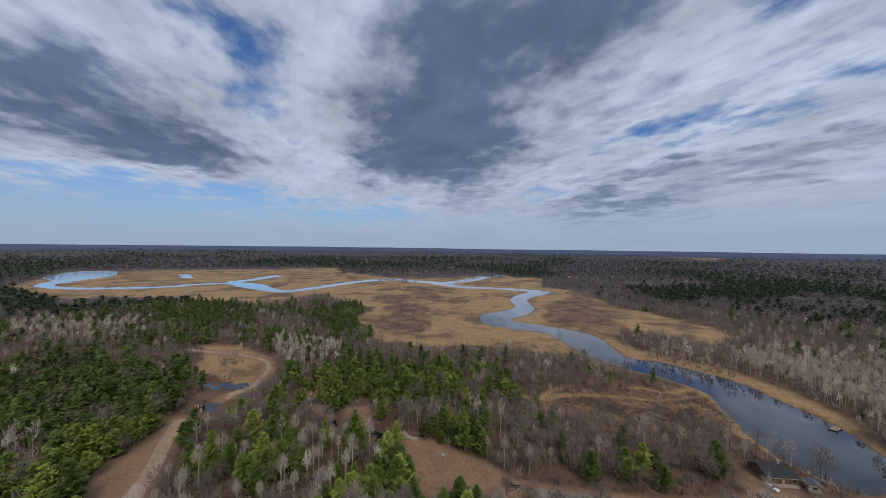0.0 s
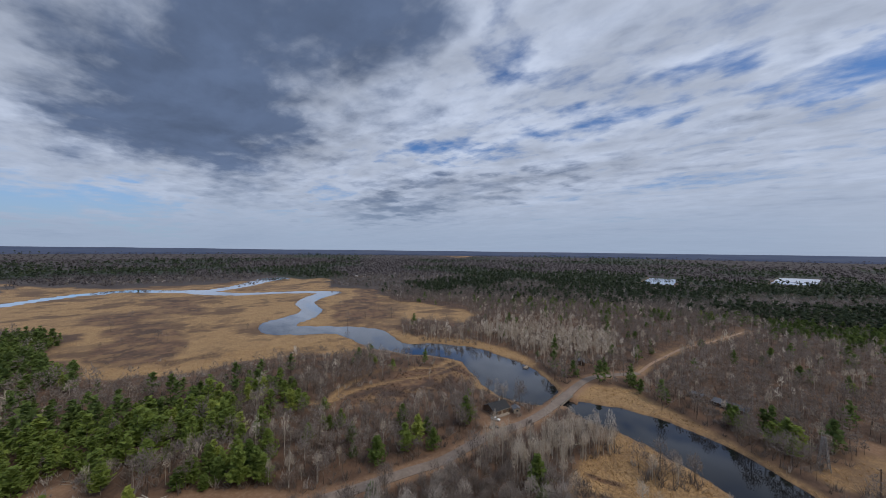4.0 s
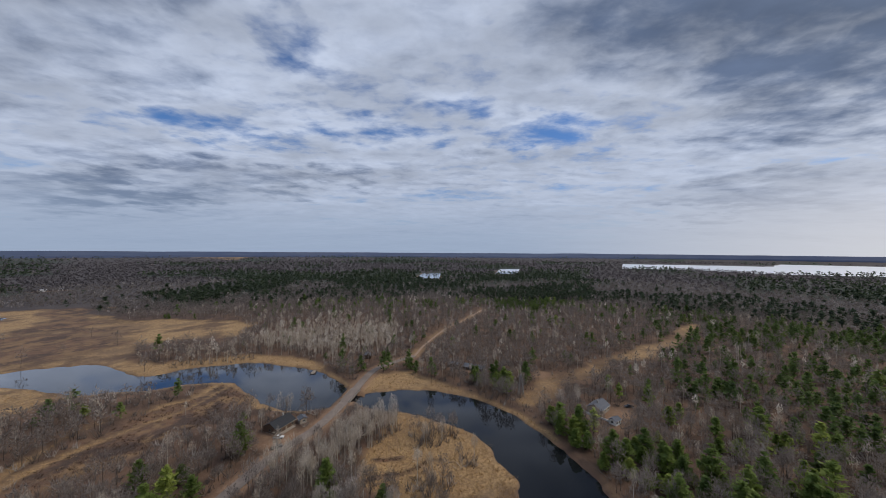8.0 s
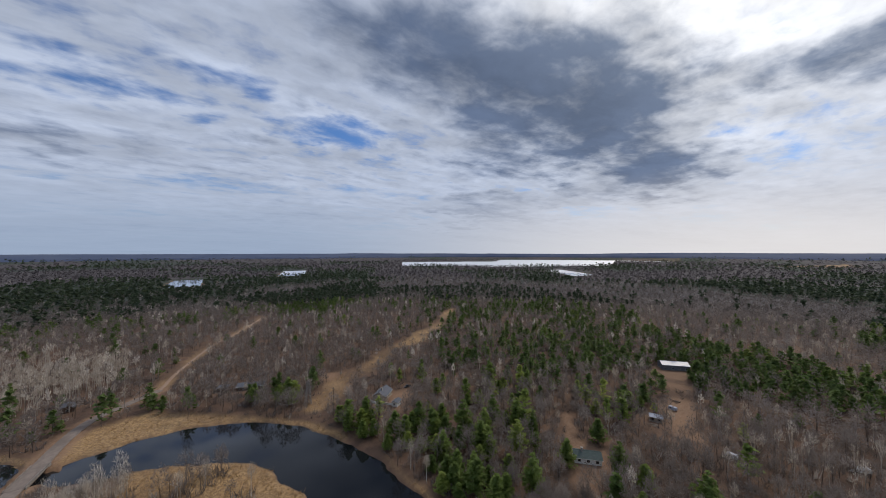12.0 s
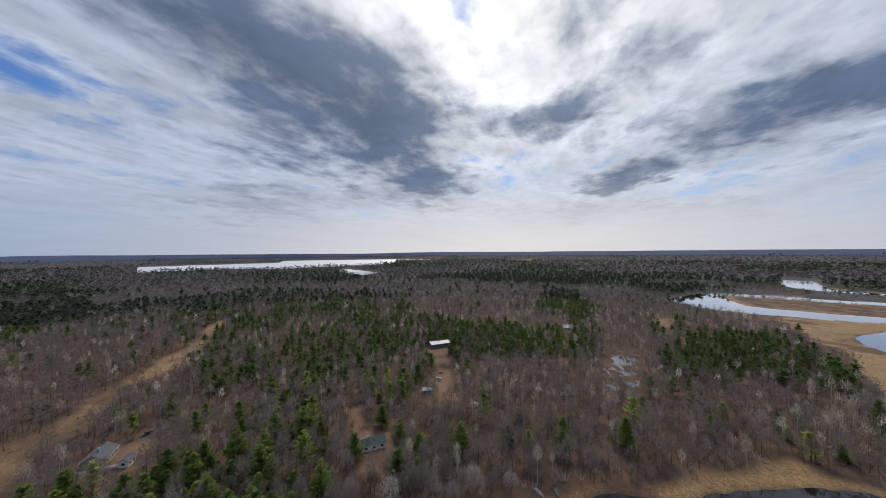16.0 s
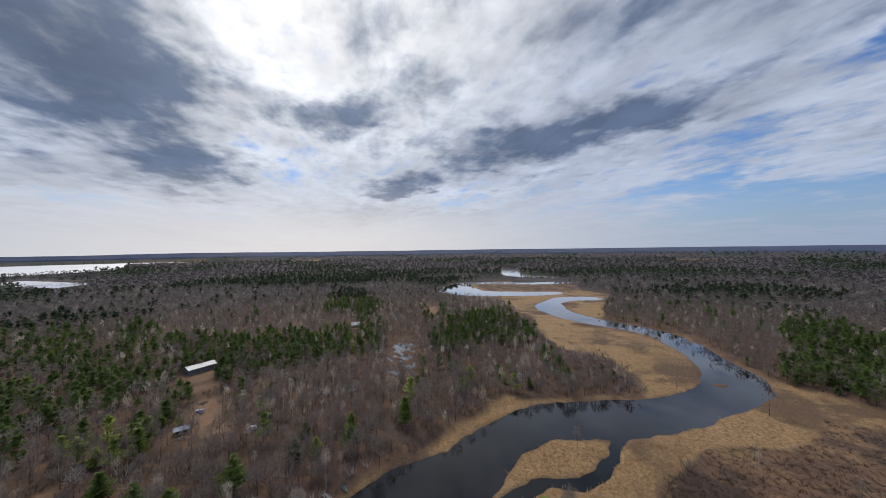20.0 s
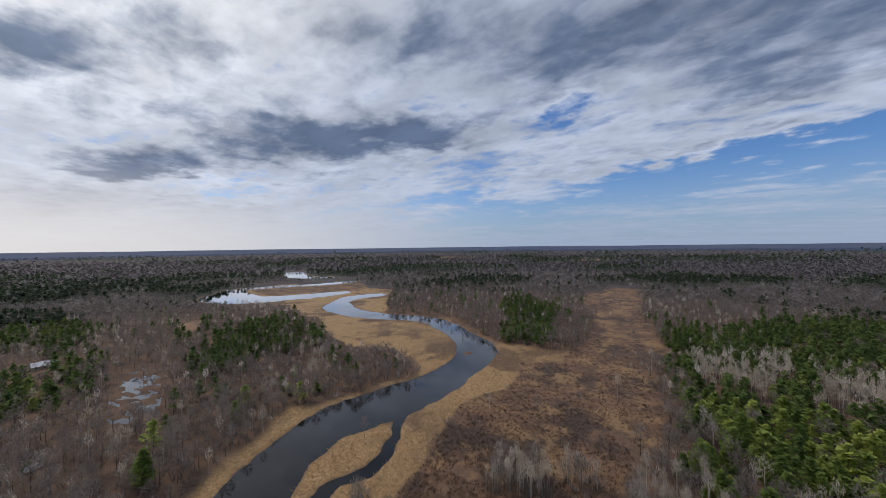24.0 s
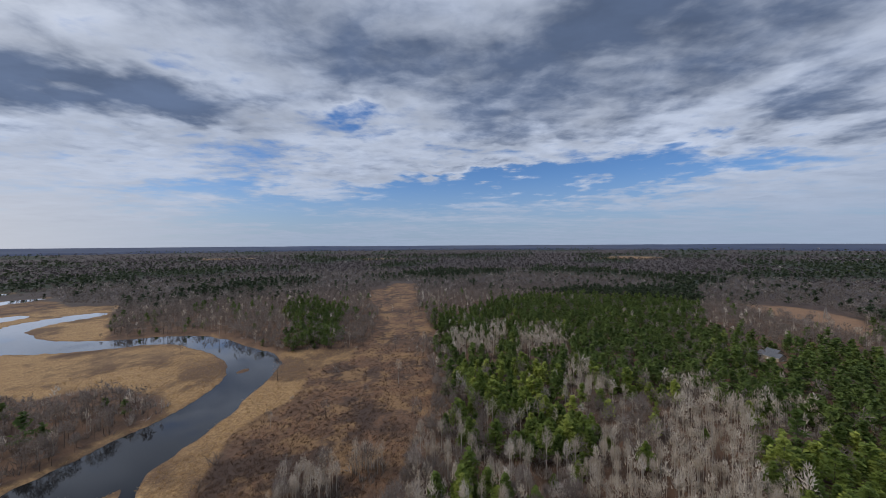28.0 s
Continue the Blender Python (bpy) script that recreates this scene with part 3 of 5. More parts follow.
    for cx, cy, rad in YARDS:
        yard = np.minimum(yard, np.hypot(x - cx, y - cy) - rad)
    dirt = np.maximum(dirt, (1 - step(yard + value_noise(x, y, 6, 55) * 8, -4, 2)) * 0.7)
    return dict(r=r, water=water, reed=reed, scrub=scrub, dirt=dirt, road=np.minimum.reduce([road, track, gravel]), pine=pine, pale=pale, z=z, flood=flood, yard=yard, thicket=thicket, grey=grey)


def mesh_of(name, verts, faces, mat, tone_values=None, smooth=False, unit=UNIT):
    """A mesh from arrays: verts (n, 3) in units of the plan, faces (m, 3 or 4)."""
    verts, faces = np.asarray(verts, np.float32) * unit, np.asarray(faces, np.int32)
    me = bpy.data.meshes.new(name)
    m, k = faces.shape
    me.vertices.add(len(verts))
    me.vertices.foreach_set("co", verts.ravel())
    me.loops.add(m * k)
    me.loops.foreach_set("vertex_index", faces.ravel())
    me.polygons.add(m)
    me.polygons.foreach_set("loop_start", np.arange(0, m * k, k, dtype=np.int32))
    me.polygons.foreach_set("use_smooth", np.full(m, smooth))
    if tone_values is not None:
        me.attributes.new("tone", "FLOAT", "POINT").data.foreach_set("value", np.asarray(tone_values, np.float32))
    me.update(calc_edges=True)
    me.materials.append(mat)
    return me


# ------------------------------------------------------------------ ground: one round sheet, closer-meshed in the middle
SPOKES = 880
drop = np.concatenate([np.arange(40.5, 11.0, -0.25), np.arange(11.0, 3.0, -0.10), np.arange(3.0, 1.17, -0.04)])
rings = np.concatenate([np.linspace(0.02, 88, 10), EYE / np.tan(np.radians(drop)), [FAR, 3990]])
ang = np.linspace(0, 2 * np.pi, SPOKES, endpoint=False)
gx, gy = (rings[:, None] * np.sin(ang)).ravel(), (rings[:, None] * np.cos(ang)).ravel()
land = survey(gx, gy)
gz = land["z"].copy()
gz[-SPOKES:] = gz[-2 * SPOKES:-SPOKES] - 40
i, j = np.meshgrid(np.arange(len(rings) - 1), np.arange(SPOKES), indexing="ij")
a, b = i * SPOKES + j, i * SPOKES + (j + 1) % SPOKES
quads = np.stack([a, a + SPOKES, b + SPOKES, b], -1).reshape(-1, 4)[:, ::-1]
me = mesh_of("ground", np.stack([gx, gy, gz], 1), quads, M_GROUND, smooth=True)
far = step(land["r"], 350, 750) * (1 - np.maximum.reduce([land["reed"], land["scrub"], land["dirt"]]))
one = np.ones_like(gx)
me.color_attributes.new("zone", "FLOAT_COLOR", "POINT").data.foreach_set("color", np.stack([land["reed"], land["scrub"] * (1 - land["reed"] * 0.8), land["dirt"], one], 1).astype(np.float32).ravel())
me.color_attributes.new("kind_mix", "FLOAT_COLOR", "POINT").data.foreach_set("color", np.stack([far, land["pine"], land["pale"], one], 1).astype(np.float32).ravel())
tagged(new("ground", me), "flat leaf-littered land with tan reed marsh, brown scrub and bare dirt", "ground", kind="structure")

wr = np.array([0.02, 60, 200, 500, 1000, 2000, 3000, 3500, 3940])
wx = (wr[:, None] * np.sin(ang[::8])).ravel()
wy = (wr[:, None] * np.cos(ang[::8])).ravel()
i, j = np.meshgrid(np.arange(len(wr) - 1), np.arange(SPOKES // 8), indexing="ij")
a, b = i * (SPOKES // 8) + j, i * (SPOKES // 8) + (j + 1) % (SPOKES // 8)
quads = np.stack([a, a + SPOKES // 8, b + SPOKES // 8, b], -1).reshape(-1, 4)[:, ::-1]
tagged(new("water", mesh_of("water", np.stack([wx, wy, wx * 0], 1), quads, M_WATER)), "dark calm river water, backwaters and lakes mirroring the clouds", "water", kind="structure")

# far wooded country that rises to the skyline, its haze painted on as blue
ra = np.radians(np.arange(0, 360, 0.2))
start = hills_from(np.sin(ra), np.cos(ra))
crest = 4 * np.array([noise.fractal((4 * math.cos(q), 4 * math.sin(q), 0), 1.0, 2.0, 6) for q in ra])
rows = []
for f in (0.46, 0.50, 0.6, 0.68, 0.76, 0.84, 0.92, 1.0):
    d = start + f * (FAR - 15 - start)
    bx, by = d * np.sin(ra), d * np.cos(ra)
    rows.append(np.stack([bx, by, survey(bx, by)["z"] + (0 if f == 0.46 else 8) + crest * f], 1))
rows.append(rows[-1] * (1.003, 1.003, 0) - (0, 0, 20))
n = len(ra)
i, j = np.meshgrid(np.arange(len(rows) - 1), np.arange(n), indexing="ij")
quads = np.stack([i * n + j, i * n + (j + 1) % n, (i + 1) * n + (j + 1) % n, (i + 1) * n + j], -1).reshape(-1, 4)
tagged(new("backdrop", mesh_of("backdrop", np.vstack(rows), quads, M_FARHILL, smooth=True)), "far wooded ridges along the skyline, painted blue for distance haze", "hills", kind="structure")


# ------------------------------------------------------------------ roads
def ribbon(name, pts, width, mat, lift, label, depth=0.5):
    p = smooth_line(pts, 8)
    d = np.gradient(p, axis=0)
    d /= np.linalg.norm(d, axis=1)[:, None]
    side = np.stack([d[:, 1], -d[:, 0]], 1)
    zz = survey(p[:, 0], p[:, 1])["z"] + lift if np.isscalar(lift) else lift(p)
    cross = ((-0.5, -depth), (-0.5, 0.0), (-0.25, 0.05), (0.0, 0.08), (0.25, 0.05), (0.5, 0.0), (0.5, -depth))
    v = np.concatenate([np.column_stack([p + side * width * u, zz + h])[:, None] for u, h in cross], 1)
    k, c = len(p), len(cross)
    i, j = np.meshgrid(np.arange(k - 1), np.arange(c - 1), indexing="ij")
    q = i * c + j
    me = mesh_of(name, v.reshape(-1, 3), np.stack([q, q + c, q + c + 1, q + 1], -1).reshape(-1, 4), mat)
    return tagged(new(name, me), label, "road", kind="structure")


def road_height(p):
    """The paved road lies on a low bank and climbs to the bridge."""
    return 1.68 + 0.42 * np.exp(-((p[:, 0] - 153) / 16) ** 2)


ribbon("road", ROAD, 4.6, M_ASPHALT, road_height, "worn grey country road on a low bank", 1.2)
ribbon("forest_track", TRACK, 2.0, M_GRAVEL, 0.15, "pale sandy track running straight into the woods")
ribbon("gravel_road", GRAVEL_A, 5.0, M_GRAVEL, 0.15, "pinkish gravel road between the pines")
ribbon("gravel_road", GRAVEL_B, 4.6, M_GRAVEL, 0.15, "pinkish gravel road bending round a meadow")

# ------------------------------------------------------------------ trees


def soup_faces(n):
    return np.arange(n * 3).reshape(-1, 3)


def blades(rng, root, tip, width):
    """Thin triangles from root to tip."""
    d = tip - root
    s = np.cross(d, rng.normal(size=d.shape))
    s /= np.linalg.norm(s, axis=1)[:, None] + 1e-9
    w = np.reshape(width, (-1, 1)) * 0.5
    return np.stack([root - s * w, root + s * w, tip], 1)


def stem(h, r, sides=6, bend=0.3, rng=None, rings=4):
    """A tapered trunk as triangles."""
    u = np.linspace(0, 1, rings)
    lean = rng.normal(size=2) * bend
    cx, cy = lean[0] * u ** 2, lean[1] * u ** 2
    a = np.linspace(0, 2 * np.pi, sides, endpoint=False)
    rad = r * (1 - u * 0.9)
    v = np.stack([cx[:, None] + rad[:, None] * np.cos(a), cy[:, None] + rad[:, None] * np.sin(a), np.repeat((u * h)[:, None], sides, 1)], -1)
    tri = []
    for i in range(rings - 1):
        for j in range(sides):
            k = (j + 1) % sides
            tri += [(v[i, j], v[i, k], v[i + 1, k]), (v[i, j], v[i + 1, k], v[i + 1, j])]
    return np.array(tri)


def pine_crown(rng, h, w, boughs, tufts, size, low=0.22):
    """Whorls of upswept boughs, each a spray of needle tufts."""
    u = low + (1 - low) * np.sort(rng.random(boughs)) ** 0.9
    az = np.arange(boughs) * 2.4 + rng.normal(size=boughs) * 0.5
    f = (u - low) / (1 - low)
    reach = w * np.clip(1.03 - f, 0.02, 1) ** 0.72 * (0.72 + 0.28 * np.clip(f / 0.2, 0, 1)) * rng.uniform(0.6, 1.15, boughs) + 0.2
    tri = []
    for uu, a, L in zip(u, az, reach):
        out = np.array([math.cos(a), math.sin(a), 0])
        side = np.array([-out[1], out[0], 0])
        s = rng.uniform(0.12, 1.0, tufts)
        c = out * (L * s)[:, None] + np.array([0, 0, uu * h]) + np.stack([np.zeros(tufts), np.zeros(tufts), 0.22 * L * s ** 2], 1)
        c += side * (rng.normal(size=tufts) * 0.25 * L)[:, None] * s[:, None] + rng.normal(size=(tufts, 3)) * 0.12
        k = size * rng.uniform(0.7, 1.35, tufts)[:, None]
        ahead = out + side * rng.normal(size=tufts)[:, None] * 0.6 + np.array([0, 0, 1]) * rng.uniform(0.0, 0.7, tufts)[:, None]
        across = np.cross(ahead, np.array([0, 0, 1.0])) * 0.8 + rng.normal(size=(tufts, 3)) * 0.6
        tri.append(np.stack([c - ahead * k * 0.5 - across * k * 0.52, c - ahead * k * 0.5 + across * k * 0.52, c + ahead * k * 0.5], 1))
    tip = np.array([[0, 0, h * 1.03]])
    tri.append(np.stack([tip + (-size * 0.35, 0, -size * 1.3), tip + (size * 0.35, 0, -size * 1.3), tip + (0, 0, 0.2)], 1).reshape(1, 3, 3))
    return np.concatenate(tri)


def bare_crown(rng, h, w, limbs, twigs, limb_w, twig_w, low=0.3, twig_l=1.2, slim=1.0):
    """Leafless limbs that fan out into a rounded, lumpy haze of fine twigs."""
    a = np.arange(limbs) * 2.4 + rng.normal(size=limbs) * 0.4
    rise = rng.uniform(0.15, 1.3, limbs)
    mid, tall = h * (low + 0.42 * (1 - low)), h * 0.58 * (1 - low)
    root = np.stack([0 * a, 0 * a, h * rng.uniform(low * 0.8, 0.6, limbs)], 1)
    tip = np.stack([np.cos(a) * np.cos(rise) * w * 0.85, np.sin(a) * np.cos(rise) * w * 0.85, mid + np.sin(rise) * tall * 0.9], 1)
    tip[:, 2] = np.maximum(tip[:, 2], root[:, 2] + 0.6)
    tri = [blades(rng, root, tip, np.full(limbs, limb_w)), blades(rng, root, tip, np.full(limbs, limb_w))]
    az = rng.uniform(0, 2 * np.pi, twigs)
    up = np.arcsin(rng.uniform(-0.35, 1.0, twigs))
    lump = 0.86 + 0.12 * np.sin(3 * az + rng.uniform(0, 6)) * np.cos(up) + 0.1 * np.sin(5 * az + 4 * up + rng.uniform(0, 6))
    out = rng.uniform(0.25, 1.0, twigs) ** 0.5 * lump
    d = np.stack([np.cos(az) * np.cos(up), np.sin(az) * np.cos(up), np.sin(up)], 1)
    c = d * out[:, None] * (w * 0.9, w * 0.9, tall * 0.92) + (0, 0, mid)
    aim = d * 0.7 + rng.normal(size=(twigs, 3)) * 0.5 + (0, 0, 0.45 * slim)
    aim /= np.linalg.norm(aim, axis=1)[:, None]
    long = (twig_l * rng.uniform(0.6, 1.3, twigs))[:, None]
    tri.append(blades(rng, c - aim * long * 0.6, c + aim * long * 0.4, twig_w * rng.uniform(0.6, 1.4, twigs)))
    return np.concatenate(tri)


def scatter(area_fn, spacing, rmin, rmax, seed):
    """Jittered places between two distances; the spacing may grow with the distance."""
    rng = np.random.default_rng(seed)
    out, r = [], rmin
    while r < rmax:
        s = spacing(r)
        n = max(3, int(2 * np.pi * r / s))
        a = (np.arange(n) + rng.uniform(-0.45, 0.45, n)) * 2 * np.pi / n + rng.uniform(0, 6)
        rr = r + rng.uniform(-0.45, 0.45, n) * s
        out.append(np.stack([rr * np.sin(a), rr * np.cos(a)], 1))
        r += s * 0.92
    p = np.vstack(out)
    keep = area_fn(p)
    return p[keep], rng


def plant(name, templates, pts, z, rng, mat, label, category, low=0.75, high=1.25, sink=0.1, grow=None):
    """One joined mesh of many plants, from a few shapes."""
    if not len(pts):
        return
    V, T = [], []
    pick = rng.integers(0, len(templates), len(pts))
    for k, shape in enumerate(templates):
        tri, wood = shape if isinstance(shape, tuple) else (shape, 0)
        sel = np.nonzero(pick == k)[0]
        if not len(sel):
            continue
        v = tri.reshape(-1, 3)
        a, s = rng.uniform(0, 2 * np.pi, len(sel)), rng.uniform(low, high, len(sel))
        if grow is not None:
            s = s * grow[sel]
        c, d = np.cos(a)[:, None], np.sin(a)[:, None]
        hs = s[:, None]
        vs = s * rng.uniform(0.88, 1.12, len(sel)) if grow is None else s / grow[sel] ** 0.5
        x = (v[:, 0] * c - v[:, 1] * d) * hs + pts[sel, 0:1]
        y = (v[:, 0] * d + v[:, 1] * c) * hs + pts[sel, 1:2]
        zz = v[:, 2] * vs[:, None] + z[sel][:, None] - sink
        V.append(np.stack([x, y, zz], -1).reshape(-1, 3))
        clump = value_noise(pts[sel, 0], pts[sel, 1], 34, 61) * 1.1 + value_noise(pts[sel, 0], pts[sel, 1], 9, 63) * 0.5 + 0.5
        shade = np.repeat(np.clip(0.55 * clump + 0.45 * rng.random(len(sel)), 0.0, 0.999)[:, None], len(v), 1)
        shade[:, :wood * 3] = -1.0
        T.append(shade.ravel())
    V = np.concatenate(V)
    me = mesh_of(name, V, soup_faces(len(V) // 3), mat, np.concatenate(T))
    return tagged(new(name, me), label, category, kind="stuff")


def woods(p):
    """Where trees stand, and of what kind."""
    s = survey(p[:, 0], p[:, 1])
    open_ = np.maximum.reduce([s["reed"], s["scrub"] * 0.985, s["dirt"]])
    return s, open_


def stands(p, lean=1.09):
    """The same for tall trees: their crowns must not stand before open ground, water or houses either."""
    s, open_ = woods(p)
    s2 = woods(p * lean)[0]
    yard3 = survey(p[:, 0] * 1.2, p[:, 1] * 1.2)["yard"]
    s["pine"], s["pale"] = s2["pine"], s2["pale"]
    seen = np.random.default_rng(5).random(len(p)) < 0.5
    s["yard"] = np.minimum(s["yard"], np.where(seen, np.minimum(s2["yard"], yard3), 1e6))
    bank = area_gap(p[:, 0], p[:, 1], BANK_WOODS) < 0
    s["yard"] = np.where(bank, 9.0, s["yard"])
    s["pine"] = np.where(bank, 0.9, s["pine"])
    s["before_water"] = s2["water"] < 0.5
    open2 = np.where(bank, 0.0, np.maximum.reduce([s2["reed"], s2["scrub"] * 0.985, s2["dirt"] * 0.5]))
    return s, np.maximum(np.where(bank, 0.0, open_), open2)


rng = np.random.default_rng(7)
PINE_SIZES = ((13, 4.9, 0.12), (11.5, 4.8, 0.08), (14.5, 5.1, 0.16), (9.5, 4.2, 0.05), (12.5, 4.5, 0.12), (7, 3.3, 0.03))
BARE_SIZES = ((14.5, 3.9), (13.5, 4.1), (16, 4.1), (12, 3.6), (15, 4.6), (9.5, 3.2))
PALE_SIZES = ((15, 2.5), (14, 2.2), (16, 2.7), (11.5, 2.1))


def joined(trunk, crown):
    """A tree as one run of triangles, and how many of them are trunk."""
    return np.concatenate([trunk, crown]), len(trunk)


pine_near = [(stem(h, 0.26, 6, 0.3, rng), pine_crown(rng, h, w, 58, 22, 0.68, lo)) for h, w, lo in PINE_SIZES]
bare_near = [(stem(h * 0.8, 0.17, 6, 0.5, rng), bare_crown(rng, h, w, 16, 560, 0.10, 0.13, 0.26, 1.25)) for h, w in BARE_SIZES]
pale_near = [(stem(h * 0.95, 0.15, 6, 0.4, rng), bare_crown(rng, h, w, 14, 230, 0.08, 0.085, 0.4, 1.4, 2.0)) for h, w in PALE_SIZES]
pine_fine = [joined(stem(h, 0.24, 3, 0.2, rng, 2), pine_crown(rng, h, w, 40, 9, 1.0, lo)) for h, w, lo in PINE_SIZES]
bare_fine = [joined(stem(h * 0.7, 0.16, 3, 0.4, rng, 2), bare_crown(rng, h, w, 8, 170, 0.1, 0.22, 0.22, 1.3)) for h, w in BARE_SIZES]
pale_fine = [joined(stem(h * 0.9, 0.15, 3, 0.3, rng, 2), bare_crown(rng, h, w, 7, 80, 0.08, 0.14, 0.38, 1.4, 2.0)) for h, w in PALE_SIZES]
pine_mid = [joined(stem(h * 0.5, 0.24, 3, 0.2, rng, 2), pine_crown(rng, h, w, 30, 4, 1.4, lo)) for h, w, lo in PINE_SIZES]
bare_mid = [joined(stem(h * 0.6, 0.18, 3, 0.3, rng, 2), bare_crown(rng, h, w, 3, 54, 0.12, 0.46, 0.18, 1.6)) for h, w in BARE_SIZES]
pale_mid = [joined(stem(h * 0.85, 0.18, 3, 0.3, rng, 2), bare_crown(rng, h, w, 3, 46, 0.1, 0.30, 0.3, 1.7, 2.0)) for h, w in PALE_SIZES]
pine_far = [pine_crown(rng, h, w, 9, 2, 2.6, 0.1) for h, w in ((12.5, 4.9), (11, 4.7), (13.5, 4.6), (10, 4.8))]
bare_far = [bare_crown(rng, h, w, 1, 15, 0.2, 0.95, 0.15, 2.1) for h, w in ((12, 4.2), (11, 4.4), (13, 4.0), (10, 3.8))]
bare_haze = [bare_crown(rng, h, w, 1, 9, 0.2, 1.8, 0.1, 2.6) for h, w in ((10, 4.4), (9, 4.8), (11, 4.2), (8, 4.2))]
pine_haze = [pine_crown(rng, h, w, 6, 2, 2.7, 0.1) for h, w in ((12, 4.8), (10.5, 4.6), (13, 4.6), (9.5, 4.8))]

# --- near woods
pts, rg = scatter(lambda p: np.ones(len(p), bool), lambda r: 4.0 + r * 0.004, 84, 520, 11)
s, open_ = stands(pts)
roll = rg.random(len(pts))
keep = (open_ < 0.35 + 0.25 * rg.random(len(pts))) & ((s["water"] > 2.4) | (s["flood"] < 3)) & (~s["before_water"] | (s["flood"] < 3)) & (s["road"] > 3.2) & ~((s["flood"] < 3) & (roll < 0.9)) & (s["yard"] > 0.5)
bearing = np.degrees(np.arctan2(pts[:, 0], pts[:, 1]))
thin = 0.95 - 0.12 * step(bearing, 85, 105) - 0.12 * np.clip(value_noise(pts[:, 0], pts[:, 1], 45, 91) * 4, -1, 1)
keep &= (rg.random(len(pts)) < np.maximum(thin, s["pine"] * 0.95))
lone = (np.maximum(s["reed"] * 0, s["scrub"]) > 0.6) & (rg.random(len(pts)) < 0.02) & (s["water"] > 5)
bank_tree = (s["water"] > 5) & (s["water"] < 11) & (s["dirt"] < 0.3) & (s["scrub"] < 0.2) & (rg.random(len(pts)) < 0.02)
grove = (s["thicket"] < 0) & (s["water"] > 2.5) & (s["road"] > 3) & (s["yard"] > 0)
sel = np.nonzero(keep | lone | bank_tree | grove)[0]
pts = pts[sel]
s = {k: v[sel] for k, v in s.items()}
roll = rg.random(len(pts))
p_pine = np.clip(s["pine"] * 0.93 + 0.035 + 0.2 * np.clip(value_noise(pts[:, 0], pts[:, 1], 60, 71), 0, 1), 0, 0.9)
p_pine = np.clip(p_pine * np.where((s["pine"] > 0.2) & (s["pine"] < 0.7), 0.35 + 1.7 * step(value_noise(pts[:, 0], pts[:, 1], 22, 73), -0.12, 0.16), 1.0), 0, 0.92)
p_pine = np.where(s["pale"] > 0.6, np.where(s["pine"] > 0.3, 0.10, 0.03), p_pine)
p_pine = np.where(open_[sel] > 0.6, 0.0, p_pine)
is_grove = s["thicket"] < 0
p_pine = np.where(is_grove, 0.0, p_pine)
s["pale"] = np.where(is_grove, s["grey"], s["pale"])
is_pine = roll < p_pine
is_pale = ~is_pine & (rg.random(len(pts)) < 0.08 + 0.15 * step(value_noise(pts[:, 0], pts[:, 1], 70, 83), -0.05, 0.2) + 0.75 * np.maximum(s["pale"], np.clip(1 - abs(s["pine"] - 0.6) / 0.1, 0, 1) * 0.7))
is_bare = ~is_pine & ~is_pale
dist = np.hypot(pts[:, 0], pts[:, 1])


def tree_things(name, shapes, mats, chosen, label, group):
    """Trees of their own, each with trunk and crown."""
    bases = []
    for tr, cr in shapes:
        e = tagged(new(name), label, "tree", group)
        for part_name, tri, mt in (("trunk", tr, mats[0]), ("crown", cr, mats[1])):
            v = tri.reshape(-1, 3)
            new(part_name, mesh_of(part_name, v, soup_faces(len(tri)), mt)).parent = e
        bases.append(e)
    for k, c in enumerate(chosen):
        sc = rg.uniform(0.6, 1.06)
        m = pose(pts[c, 0] * UNIT, pts[c, 1] * UNIT, (s["z"][c] - 0.1) * UNIT, 0, 0, rg.uniform(0, 360)) @ Matrix.Diagonal((sc, sc, sc * rg.uniform(0.9, 1.1), 1))
        if k < len(bases):
            bases[k].matrix_basis = m
        else:
            copy_thing(bases[k % len(bases)], Matrix(m) @ Matrix.Diagonal((*[1 / q for q in bases[k % len(bases)].scale], 1)))


taken = np.zeros(len(pts), bool)
for mask, count, args in ((is_pine, 300, ("pine_tree", pine_near, (M_BARK, M_PINE), "green white pine with upswept boughs in the woods", "pines")),
                          (is_bare, 300, ("bare_tree", bare_near, (M_BARK, M_BARE), "leafless grey-brown hardwood tree in early spring", "bare hardwoods")),
                          (is_pale, 260, ("aspen_tree", pale_near, (M_PALEBARK, M_PALE), "leafless pale-barked aspen with a thin crown", "aspens"))):
    order = np.nonzero(mask)[0]
    order = order[np.argsort(dist[order])][:count]
    taken[order] = True
    tree_things(args[0], args[1], args[2], order, args[3], args[4])
FINE = 200.0
